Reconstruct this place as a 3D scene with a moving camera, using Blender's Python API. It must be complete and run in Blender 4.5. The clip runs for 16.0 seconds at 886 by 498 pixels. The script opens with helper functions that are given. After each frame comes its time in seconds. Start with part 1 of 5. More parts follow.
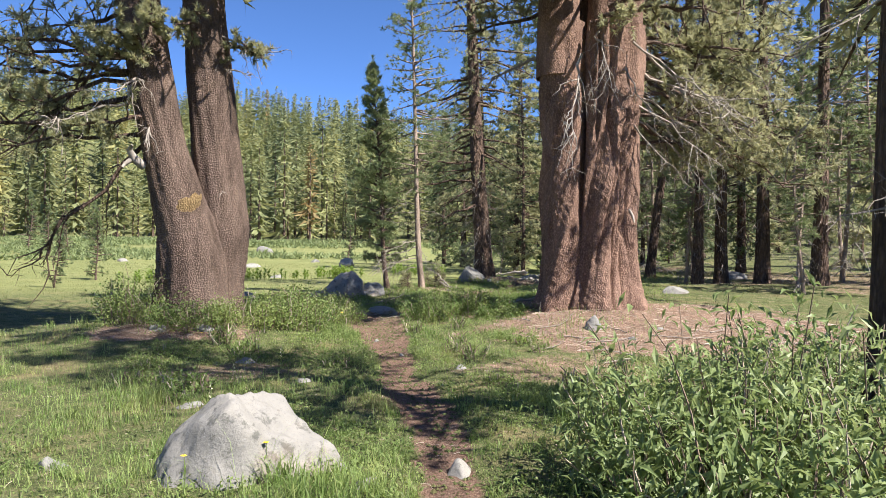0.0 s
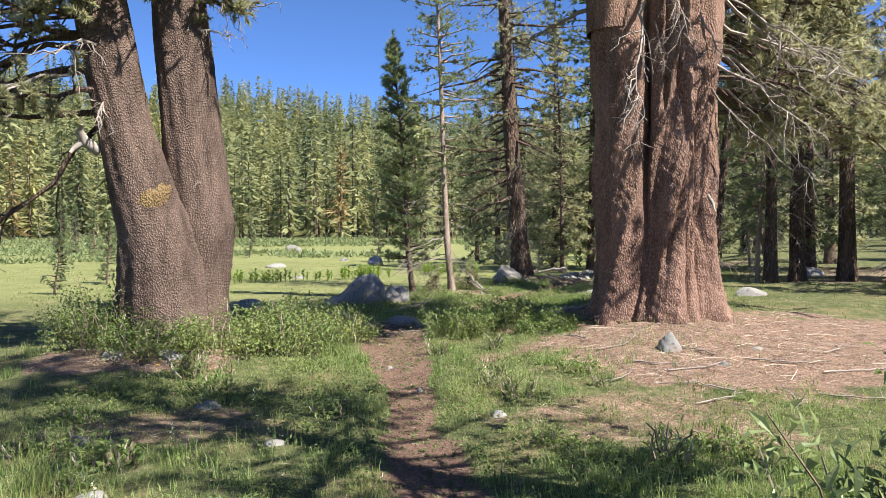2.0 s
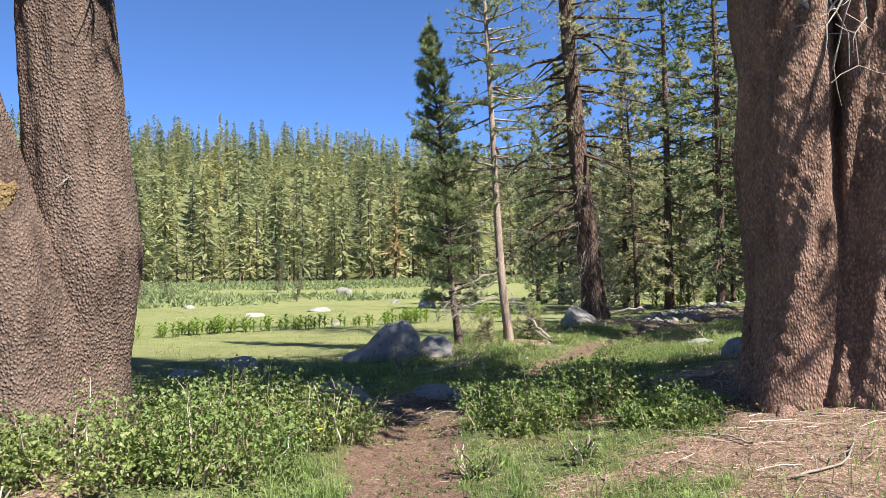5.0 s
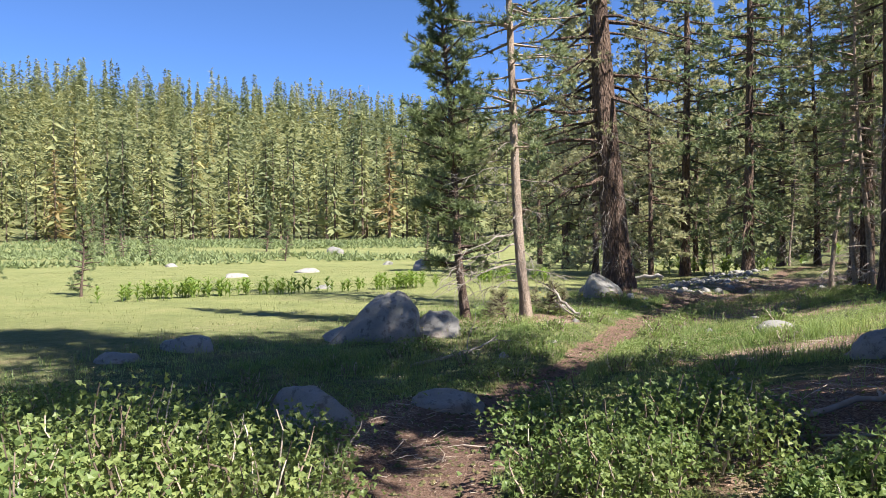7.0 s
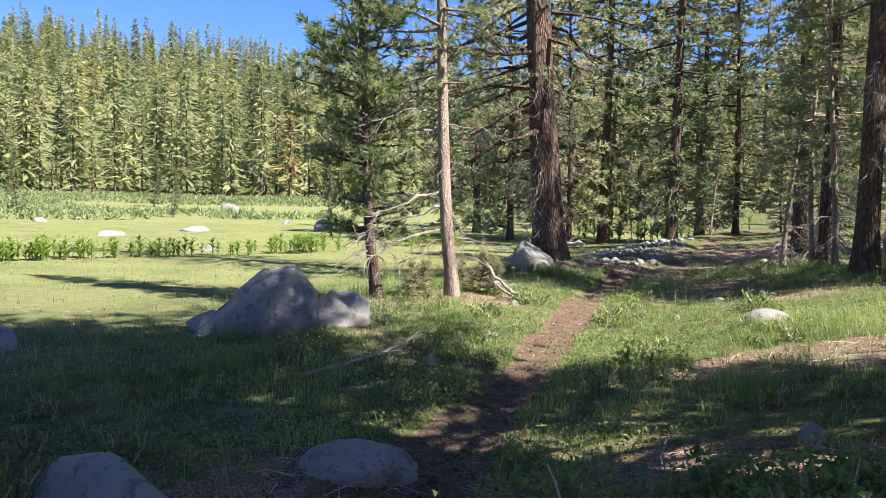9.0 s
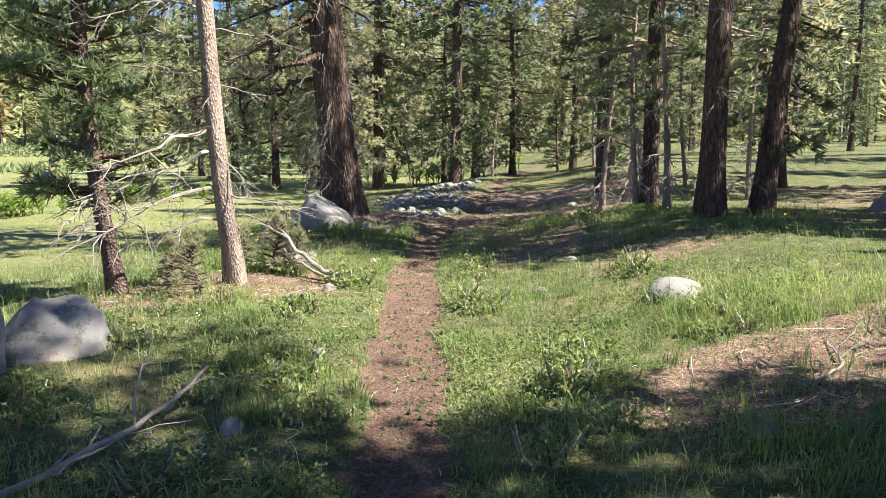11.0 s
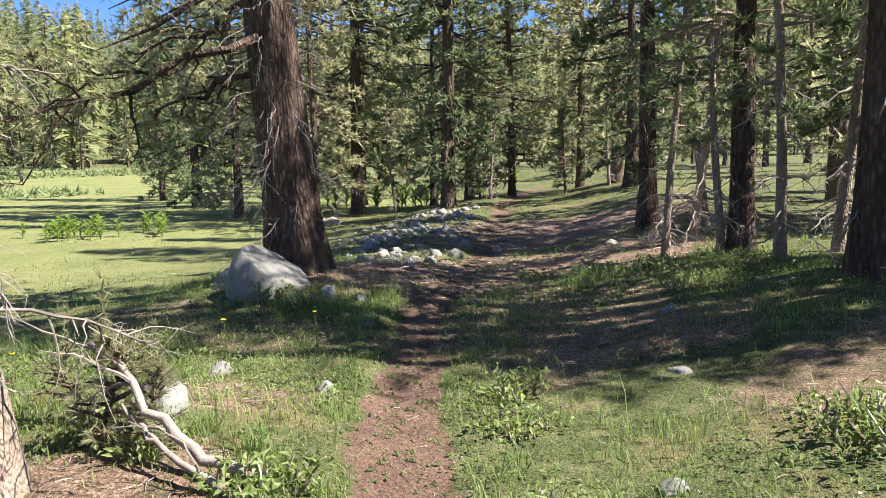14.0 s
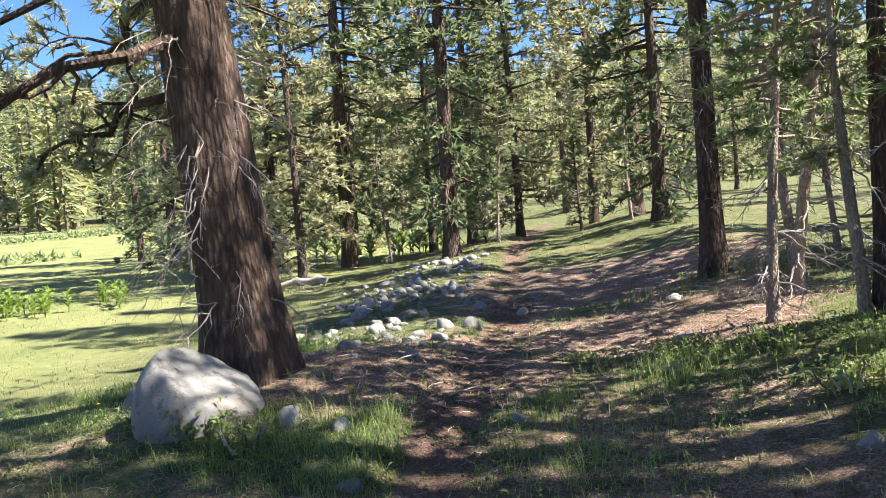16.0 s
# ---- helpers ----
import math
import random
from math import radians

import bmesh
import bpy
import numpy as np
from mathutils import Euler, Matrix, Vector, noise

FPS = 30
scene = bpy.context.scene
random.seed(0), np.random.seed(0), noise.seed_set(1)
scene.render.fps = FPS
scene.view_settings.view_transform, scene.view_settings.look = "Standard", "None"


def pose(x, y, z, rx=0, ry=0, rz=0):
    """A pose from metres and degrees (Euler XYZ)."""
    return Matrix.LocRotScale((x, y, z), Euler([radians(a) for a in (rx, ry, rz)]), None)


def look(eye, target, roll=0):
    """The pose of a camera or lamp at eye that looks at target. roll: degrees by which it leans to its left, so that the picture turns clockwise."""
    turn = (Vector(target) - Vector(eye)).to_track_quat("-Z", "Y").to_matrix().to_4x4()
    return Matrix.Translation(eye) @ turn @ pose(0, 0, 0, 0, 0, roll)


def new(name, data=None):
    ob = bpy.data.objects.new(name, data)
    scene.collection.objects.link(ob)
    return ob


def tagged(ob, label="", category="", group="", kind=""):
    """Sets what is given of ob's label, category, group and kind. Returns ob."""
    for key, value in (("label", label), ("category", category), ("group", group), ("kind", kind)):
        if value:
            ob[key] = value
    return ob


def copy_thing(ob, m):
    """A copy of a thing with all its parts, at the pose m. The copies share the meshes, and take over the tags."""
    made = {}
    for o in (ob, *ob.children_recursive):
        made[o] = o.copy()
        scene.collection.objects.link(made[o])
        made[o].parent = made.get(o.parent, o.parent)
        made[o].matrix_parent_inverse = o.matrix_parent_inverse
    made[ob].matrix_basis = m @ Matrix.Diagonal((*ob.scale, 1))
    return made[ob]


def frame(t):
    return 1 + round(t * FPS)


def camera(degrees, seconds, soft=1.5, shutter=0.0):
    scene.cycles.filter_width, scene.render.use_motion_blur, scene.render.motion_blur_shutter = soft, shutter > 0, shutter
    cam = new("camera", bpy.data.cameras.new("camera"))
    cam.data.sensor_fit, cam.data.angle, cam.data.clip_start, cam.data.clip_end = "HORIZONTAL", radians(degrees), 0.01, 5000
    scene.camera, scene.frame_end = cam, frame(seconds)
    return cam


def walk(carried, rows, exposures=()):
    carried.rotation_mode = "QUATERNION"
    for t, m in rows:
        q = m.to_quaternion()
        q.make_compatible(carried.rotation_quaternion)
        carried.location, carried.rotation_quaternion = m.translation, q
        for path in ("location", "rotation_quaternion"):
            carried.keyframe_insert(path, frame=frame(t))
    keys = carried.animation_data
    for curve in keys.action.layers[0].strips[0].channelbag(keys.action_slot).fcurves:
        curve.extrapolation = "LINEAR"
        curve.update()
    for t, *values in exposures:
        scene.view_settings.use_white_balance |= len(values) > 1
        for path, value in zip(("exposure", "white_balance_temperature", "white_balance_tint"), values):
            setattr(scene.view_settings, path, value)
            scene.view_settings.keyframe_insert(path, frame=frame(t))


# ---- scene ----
cam = camera(61.2, 16.0, 0.75)
PATH = [
    (0, (0.124, 0.222, 1.488), (0.107, 2.222, 1.469), 0.6),
    (0.5, (0.113, 0.854, 1.511), (0.033, 2.852, 1.525), 0.3),
    (1, (0.072, 1.482, 1.492), (-0.035, 3.479, 1.487), -0.2),
    (1.5, (0.126, 2.15, 1.534), (-0.004, 4.145, 1.548), -0.4),
    (2, (0.146, 2.834, 1.522), (0.039, 4.831, 1.491), -0.3),
    (2.5, (0.248, 3.531, 1.527), (0.15, 5.529, 1.492), -0.4),
    (3, (0.3, 4.274, 1.522), (0.277, 6.273, 1.479), 1.3),
    (3.5, (0.323, 4.973, 1.499), (0.298, 6.972, 1.487), 0.4),
    (4, (0.31, 5.706, 1.413), (0.273, 7.706, 1.454), -2.3),
    (4.5, (0.207, 6.491, 1.364), (0.028, 8.481, 1.439), -1.6),
    (4.7, (0.146, 6.794, 1.395), (-0.112, 8.775, 1.479), -1.5),
    (7, (-0.532, 10.114, 1.416), (-0.78, 12.098, 1.391), -0.5),
    (7.5, (-0.609, 10.783, 1.372), (-0.697, 12.78, 1.327), -2.4),
    (8, (-0.685, 11.402, 1.417), (-0.761, 13.399, 1.338), -0.8),
    (10.3, (-1.176, 14.816, 1.346), (-0.88, 16.787, 1.181), 1.3),
    (10.5, (-1.186, 15.117, 1.339), (-0.807, 17.073, 1.16), 0.7),
    (11, (-1.128, 15.851, 1.369), (-0.49, 17.727, 1.096), -0.2),
    (11.5, (-0.972, 16.619, 1.441), (-0.227, 18.461, 1.217), -0.8),
    (12, (-0.863, 17.282, 1.606), (-0.106, 19.118, 1.368), -1.2),
    (12.5, (-0.648, 17.84, 1.509), (0.117, 19.653, 1.155), -0.7),
    (13, (-0.491, 18.594, 1.461), (0.195, 20.448, 1.158), -0.6),
    (13.5, (-0.243, 19.22, 1.455), (0.429, 21.087, 1.207), -0.2),
    (13.7, (-0.088, 19.449, 1.458), (0.579, 21.317, 1.204), 0.3),
    (14, (0.056, 19.796, 1.458), (0.731, 21.664, 1.225), -1.1),
    (14.5, (0.272, 20.452, 1.434), (0.95, 22.323, 1.227), -3.4),
    (15, (0.493, 21.149, 1.461), (1.165, 23.024, 1.274), -3.2),
    (15.5, (0.645, 21.843, 1.464), (1.292, 23.727, 1.291), -3.6),
    (16, (0.911, 22.507, 1.494), (1.598, 24.381, 1.367), -4.3),
]
walk(cam, [(t, look(eye, target, roll)) for t, eye, target, roll in PATH],
     [(0, 1.33), (4.5, 1.4), (8, 1.55), (10.5, 1.78), (13, 1.75), (14.5, 1.6), (15.5, 1.75), (16, 2.05)])

# ---- light ----
SUN_AZ = (0.85, -0.53)
SUN_EL = radians(52)
world = bpy.data.worlds.new("sky")
scene.world = world
world.use_nodes = True
wn = world.node_tree.nodes
sky = wn.new("ShaderNodeTexSky")
sky.sky_type = "NISHITA"
sky.sun_disc = False
sky.sun_elevation = SUN_EL
sky.sun_rotation = math.atan2(SUN_AZ[0], SUN_AZ[1])
sky.altitude = 4000
sky.air_density = 0.7
sky.dust_density = 0.0
sky.ozone_density = 10.0
wn["Background"].inputs["Strength"].default_value = 0.108
world.node_tree.links.new(sky.outputs[0], wn["Background"].inputs["Color"])
sun = new("sun", bpy.data.lights.new("sun", "SUN"))
sun.data.energy = 5.0
sun.data.angle = radians(0.6)
sun.data.color = (1.0, 0.95, 0.86)
sun.matrix_world = look((SUN_AZ[0] * 60, SUN_AZ[1] * 60, 60 * math.tan(SUN_EL)), (0, 0, 0))


# ---- materials ----
def material(name, build):
    m = bpy.data.materials.new(name)
    m.use_nodes = True
    nt = m.node_tree
    build(nt, nt.nodes["Principled BSDF"], nt.nodes["Material Output"])
    return m


def node(nt, kind, **values):
    n = nt.nodes.new(kind)
    for k, v in values.items():
        n.inputs[k].default_value = v
    return n


def ramp(nt, source, stops):
    r = nt.nodes.new("ShaderNodeValToRGB")
    e = r.color_ramp.elements
    while len(e) < len(stops):
        e.new(0.5)
    for el, (p, c) in zip(e, stops):
        el.position, el.color = p, (*c, 1)
    nt.links.new(source, r.inputs[0])
    return r.outputs[0]


def mixed(nt, fac, a, b, how="MIX"):
    m = nt.nodes.new("ShaderNodeMix")
    m.data_type, m.blend_type = "RGBA", how
    for sock, v in ((m.inputs[0], fac), (m.inputs[6], a), (m.inputs[7], b)):
        if isinstance(v, (int, float)):
            sock.default_value = v
        elif isinstance(v, tuple):
            sock.default_value = (*v, 1)
        else:
            nt.links.new(v, sock)
    return m.outputs[2]


def coords(nt, sx=1, sy=1, sz=1):
    c = nt.nodes.new("ShaderNodeTexCoord")
    m = nt.nodes.new("ShaderNodeMapping")
    m.inputs["Scale"].default_value = (sx, sy, sz)
    nt.links.new(c.outputs["Object"], m.inputs[0])
    return m.outputs[0]


def noise_out(nt, vec, scale, detail=4.0, rough=0.6):
    n = node(nt, "ShaderNodeTexNoise", Scale=scale, Detail=detail, Roughness=rough)
    nt.links.new(vec, n.inputs["Vector"])
    return n.outputs[0]


def bumped(nt, bsdf, height, strength, distance):
    b = node(nt, "ShaderNodeBump", Strength=strength, Distance=distance)
    nt.links.new(height, b.inputs["Height"])
    nt.links.new(b.outputs[0], bsdf.inputs["Normal"])


def leaf_material(name, dark, mid, light, through_share=0.35, rough=0.5, through_gain=1.0, odd=None, dry=None, tone=None):
    def build(nt, bsdf, out):
        geo = nt.nodes.new("ShaderNodeNewGeometry")
        info = nt.nodes.new("ShaderNodeObjectInfo")
        stops = [(0.0, dark), (0.5, mid), (0.93, light)] + ([(0.985, odd)] if odd else [])
        c = ramp(nt, geo.outputs["Random Per Island"], stops)
        c = mixed(nt, 0.5, c, ramp(nt, info.outputs["Random"], [(0.0, dark), (0.5, mid), (1.0, light)]))
        vec = coords(nt)
        c = mixed(nt, 0.45, c, ramp(nt, noise_out(nt, vec, 0.7, 2), [(0.3, tuple(v * 1.1 for v in dark)), (0.7, light)]))
        if tone:
            hue = nt.nodes.new("ShaderNodeAttribute")
            hue.attribute_name = tone
            c = mixed(nt, 1.0, c, ramp(nt, hue.outputs["Fac"], [(0.0, (0.42, 0.50, 0.50)), (0.35, (0.78, 0.86, 0.80)), (0.65, (1.12, 1.12, 0.95)), (0.95, (1.3, 1.2, 0.95)), (0.995, (1.1, 0.82, 0.72))]), "MULTIPLY")
        if dry:
            c = mixed(nt, ramp(nt, noise_out(nt, vec, 0.9, 4, 0.7), [(0.52, (0, 0, 0)), (0.68, (0.55, 0.55, 0.55))]), c, dry)
        nt.links.new(c, bsdf.inputs["Base Color"])
        bsdf.inputs["Roughness"].default_value = rough
        bsdf.inputs["Specular IOR Level"].default_value = 0.3
        t = nt.nodes.new("ShaderNodeBsdfTranslucent")
        hue = node(nt, "ShaderNodeHueSaturation", Hue=0.485, Saturation=1.1, Value=1.25 * through_gain)
        nt.links.new(c, hue.inputs["Color"])
        nt.links.new(hue.outputs[0], t.inputs[0])
        mx = nt.nodes.new("ShaderNodeMixShader")
        mx.inputs[0].default_value = through_share
        nt.links.new(bsdf.outputs[0], mx.inputs[1])
        nt.links.new(t.outputs[0], mx.inputs[2])
        nt.links.new(mx.outputs[0], out.inputs[0])
    return material(name, build)


def bark_material(name, crack, plate, pale, scale=9.0, stretch=0.35, lichen=None, depth=0.035, relief=0.8):
    def build(nt, bsdf, out):
        vec = coords(nt, 1, 1, stretch)
        warp = nt.nodes.new("ShaderNodeVectorMath")
        warp.operation = "MULTIPLY_ADD"
        wob = node(nt, "ShaderNodeTexNoise", Scale=3.0, Detail=3.0)
        nt.links.new(vec, wob.inputs["Vector"])
        nt.links.new(wob.outputs["Color"], warp.inputs[0])
        warp.inputs[1].default_value = (0.05, 0.05, 0.05)
        nt.links.new(vec, warp.inputs[2])
        vor = nt.nodes.new("ShaderNodeTexVoronoi")
        vor.feature = "SMOOTH_F1"
        vor.inputs["Smoothness"].default_value = 0.15
        vor.inputs["Scale"].default_value = scale
        nt.links.new(warp.outputs[0], vor.inputs["Vector"])
        cell = nt.nodes.new("ShaderNodeTexVoronoi")
        cell.inputs["Scale"].default_value = scale
        nt.links.new(warp.outputs[0], cell.inputs["Vector"])
        fine = noise_out(nt, vec, 45, 6, 0.7)
        big = noise_out(nt, coords(nt), 1.3, 4)
        c = ramp(nt, vor.outputs["Distance"], [(0.18, pale), (0.36, plate), (0.62, crack)])
        c = mixed(nt, 0.35, c, mixed(nt, cell.outputs["Color"], plate, pale))
        c = mixed(nt, ramp(nt, big, [(0.42, (0, 0, 0)), (0.7, (0.7, 0.7, 0.7))]), c, mixed(nt, fine, plate, pale))
        c = mixed(nt, 0.6, c, ramp(nt, fine, [(0.3, (0.45, 0.45, 0.45)), (0.65, (1.15, 1.15, 1.15))]), "MULTIPLY")
        broad = noise_out(nt, coords(nt, 1, 1, 0.25), 5.0, 6, 0.7)
        c = mixed(nt, 0.75, c, ramp(nt, broad, [(0.34, (0.42, 0.38, 0.37)), (0.5, (0.95, 0.93, 0.92)), (0.66, (1.3, 1.25, 1.2))]), "MULTIPLY")
        if lichen:
            patch = noise_out(nt, coords(nt), 2.2, 5, 0.7)
            c = mixed(nt, ramp(nt, patch, [(0.60, (0, 0, 0)), (0.68, (0.8, 0.8, 0.8))]), c, lichen)
        nt.links.new(c, bsdf.inputs["Base Color"])
        bsdf.inputs["Roughness"].default_value = 0.9
        bsdf.inputs["Specular IOR Level"].default_value = 0.2
        h = nt.nodes.new("ShaderNodeMath")
        h.operation = "MULTIPLY_ADD"
        nt.links.new(ramp(nt, vor.outputs["Distance"], [(0.1, (1, 1, 1)), (0.65, (0, 0, 0))]), h.inputs[0])
        h.inputs[1].default_value = 1.0
        nt.links.new(fine, h.inputs[2])
        bumped(nt, bsdf, h.outputs[0], relief, depth)
    return material(name, build)


def granite_build(nt, bsdf, out):
    vec = coords(nt)
    info = nt.nodes.new("ShaderNodeObjectInfo")
    speck = noise_out(nt, vec, 90, 2, 0.8)
    blotch = noise_out(nt, vec, 3.2, 6, 0.65)
    c = ramp(nt, blotch, [(0.3, (0.13, 0.128, 0.125)), (0.5, (0.25, 0.24, 0.23)), (0.7, (0.33, 0.31, 0.285))])
    c = mixed(nt, 0.5, c, ramp(nt, info.outputs["Random"], [(0.0, (0.17, 0.168, 0.165)), (0.5, (0.25, 0.228, 0.205)), (1.0, (0.31, 0.295, 0.275))]))
    c = mixed(nt, ramp(nt, speck, [(0.60, (0, 0, 0)), (0.68, (0.7, 0.7, 0.7))]), c, (0.12, 0.115, 0.11))
    crust = noise_out(nt, vec, 7, 8, 0.75)
    c = mixed(nt, ramp(nt, crust, [(0.53, (0, 0, 0)), (0.60, (0.8, 0.8, 0.8))]), c, (0.09, 0.088, 0.08))
    rust = noise_out(nt, vec, 1.7, 3)
    c = mixed(nt, ramp(nt, rust, [(0.55, (0, 0, 0)), (0.75, (0.35, 0.35, 0.35))]), c, (0.40, 0.25, 0.17))
    nt.links.new(c, bsdf.inputs["Base Color"])
    bsdf.inputs["Roughness"].default_value = 0.85
    bumped(nt, bsdf, mixed(nt, 0.4, blotch, noise_out(nt, vec, 28, 6, 0.7)), 0.7, 0.03)


def ground_build(nt, bsdf, out):
    vec = coords(nt)
    soil_mask = nt.nodes.new("ShaderNodeAttribute")
    soil_mask.attribute_name = "soil"
    duff_mask = nt.nodes.new("ShaderNodeAttribute")
    duff_mask.attribute_name = "duff"
    meadow_mask = nt.nodes.new("ShaderNodeAttribute")
    meadow_mask.attribute_name = "meadow"
    fine, mid, big = noise_out(nt, vec, 38, 6, 0.75), noise_out(nt, vec, 5.5, 5, 0.65), noise_out(nt, vec, 0.55, 4)
    soil = ramp(nt, fine, [(0.3, (0.06, 0.035, 0.027)), (0.5, (0.155, 0.094, 0.072)), (0.72, (0.28, 0.19, 0.15))])
    soil = mixed(nt, 0.55, soil, ramp(nt, mid, [(0.35, (0.45, 0.42, 0.40)), (0.65, (1.3, 1.25, 1.2))]), "MULTIPLY")
    duff = ramp(nt, fine, [(0.32, (0.08, 0.05, 0.035)), (0.5, (0.25, 0.155, 0.11)), (0.68, (0.46, 0.33, 0.25))])
    # the dark stops put the shade between plants into the turf colour
    turf = ramp(nt, mid, [(0.3, (0.028, 0.032, 0.015)), (0.46, (0.055, 0.066, 0.026)), (0.56, (0.11, 0.115, 0.052)), (0.70, (0.22, 0.17, 0.115))])
    turf = mixed(nt, ramp(nt, fine, [(0.52, (0, 0, 0)), (0.68, (0.6, 0.6, 0.6))]), turf, (0.24, 0.19, 0.11))
    flake = nt.nodes.new("ShaderNodeTexVoronoi")
    flake.inputs["Scale"].default_value = 75
    nt.links.new(vec, flake.inputs["Vector"])
    grey = nt.nodes.new("ShaderNodeSeparateColor")
    nt.links.new(flake.outputs["Color"], grey.inputs[0])
    leafy = ramp(nt, grey.outputs[0], [(0.0, (0.035, 0.045, 0.018)), (0.3, (0.085, 0.125, 0.04)), (0.6, (0.15, 0.20, 0.065)), (0.85, (0.24, 0.27, 0.11)), (0.97, (0.30, 0.23, 0.15))])
    turf = mixed(nt, 0.35, turf, leafy)
    chips = ramp(nt, grey.outputs[1], [(0.0, (0.05, 0.032, 0.024)), (0.4, (0.17, 0.11, 0.082)), (0.75, (0.33, 0.24, 0.185)), (0.97, (0.50, 0.42, 0.35))])
    duff = mixed(nt, 0.5, duff, chips)
    duff = mixed(nt, 0.6, duff, ramp(nt, mid, [(0.32, (0.42, 0.40, 0.38)), (0.6, (1.15, 1.1, 1.08))]), "MULTIPLY")
    soil = mixed(nt, 0.15, soil, chips)
    dry = ramp(nt, noise_out(nt, vec, 0.9, 4, 0.7), [(0.52, (0, 0, 0)), (0.66, (0.7, 0.7, 0.7))])
    turf = mixed(nt, dry, turf, ramp(nt, fine, [(0.3, (0.10, 0.075, 0.04)), (0.55, (0.25, 0.20, 0.11)), (0.75, (0.38, 0.32, 0.19))]))
    lea = ramp(nt, mixed(nt, 0.5, big, mid), [(0.35, (0.14, 0.16, 0.062)), (0.5, (0.195, 0.21, 0.082)), (0.65, (0.25, 0.24, 0.11))])
    c = mixed(nt, meadow_mask.outputs["Fac"], turf, lea)

    def edge(mask):
        m = nt.nodes.new("ShaderNodeMath")
        m.operation = "MULTIPLY_ADD"
        nt.links.new(mid, m.inputs[0])
        m.inputs[1].default_value = 0.9
        nt.links.new(mask.outputs["Fac"], m.inputs[2])
        return ramp(nt, m.outputs[0], [(0.66, (0, 0, 0)), (1.08, (1, 1, 1))])
    c = mixed(nt, edge(duff_mask), c, duff)
    c = mixed(nt, edge(soil_mask), c, soil)
    nt.links.new(c, bsdf.inputs["Base Color"])
    bsdf.inputs["Roughness"].default_value = 0.95
    bsdf.inputs["Specular IOR Level"].default_value = 0.15
    bumped(nt, bsdf, mixed(nt, 0.15, mixed(nt, 0.5, fine, mid), flake.outputs["Distance"]), 1.0, 0.06)


def wood_build(nt, bsdf, out):
    vec = coords(nt)
    c = ramp(nt, noise_out(nt, vec, 14, 5), [(0.3, (0.20, 0.17, 0.145)), (0.55, (0.29, 0.25, 0.22)), (0.75, (0.42, 0.375, 0.335))])
    info = nt.nodes.new("ShaderNodeObjectInfo")
    c = mixed(nt, 0.35, c, ramp(nt, info.outputs["Random"], [(0, (0.16, 0.125, 0.10)), (1, (0.42, 0.37, 0.33))]))
    nt.links.new(c, bsdf.inputs["Base Color"])
    bsdf.inputs["Roughness"].default_value = 0.85
    bumped(nt, bsdf, noise_out(nt, vec, 60, 4), 0.5, 0.01)


def twig_build(nt, bsdf, out):
    geo = nt.nodes.new("ShaderNodeNewGeometry")
    c = ramp(nt, geo.outputs["Random Per Island"], [(0, (0.10, 0.075, 0.055)), (0.5, (0.23, 0.165, 0.125)), (1, (0.54, 0.45, 0.37))])
    nt.links.new(c, bsdf.inputs["Base Color"])
    bsdf.inputs["Roughness"].default_value = 0.9


GRANITE = material("granite", granite_build)
GROUND = material("ground_soil_and_turf", ground_build)
DEADWOOD = material("weathered_deadwood", wood_build)
TWIG = material("dry_twigs", twig_build)
BARK_RED = bark_material("red_brown_bark", (0.095, 0.055, 0.042), (0.225, 0.137, 0.105), (0.40, 0.265, 0.21), 50, 0.5, None, 0.022, 0.6)
BARK_GREY = bark_material("grey_brown_bark", (0.06, 0.042, 0.035), (0.145, 0.102, 0.084), (0.255, 0.185, 0.152), 46, 0.75, None, 0.026, 0.75)
BARK_DARK = bark_material("dark_furrowed_bark", (0.05, 0.032, 0.026), (0.13, 0.087, 0.069), (0.26, 0.185, 0.15), 24, 0.28, None, 0.05, 1.0)
BARK_PALE = bark_material("pale_flaky_bark", (0.25, 0.185, 0.15), (0.32, 0.245, 0.20), (0.48, 0.40, 0.345), 60, 0.5, None, 0.015, 0.7)
LICHEN = bark_material("ochre_lichen_crust", (0.10, 0.065, 0.035), (0.23, 0.155, 0.075), (0.34, 0.245, 0.125), 44, 0.7, None, 0.03)
NEEDLE_PINE = leaf_material("pine_needles", (0.195, 0.205, 0.12), (0.35, 0.36, 0.20), (0.48, 0.47, 0.29), 0.54, 0.55, 1.0, (0.36, 0.20, 0.09))
NEEDLE_FIR = leaf_material("fir_needles", (0.065, 0.092, 0.052), (0.14, 0.185, 0.095), (0.25, 0.285, 0.145), 0.45, 0.5)
NEEDLE_YOUNG = leaf_material("young_pine_needles", (0.10, 0.14, 0.07), (0.205, 0.26, 0.125), (0.34, 0.38, 0.205), 0.48, 0.5)
NEEDLE_FAR = leaf_material("far_conifer_foliage", (0.15, 0.165, 0.095), (0.26, 0.275, 0.145), (0.38, 0.375, 0.205), 0.4, 0.7, tone="tone")
MEADOW_GRASS = leaf_material("meadow_grass_blades", (0.115, 0.145, 0.05), (0.175, 0.20, 0.075), (0.26, 0.26, 0.12), 0.36, 0.6)
GRASS = leaf_material("grass_blades", (0.05, 0.11, 0.026), (0.19, 0.32, 0.075), (0.46, 0.53, 0.22), 0.44, 0.5, 1.0, (0.5, 0.43, 0.24), (0.40, 0.36, 0.16))
FORB = leaf_material("low_herb_leaves", (0.045, 0.09, 0.025), (0.155, 0.24, 0.065), (0.38, 0.43, 0.17), 0.42, 0.5)
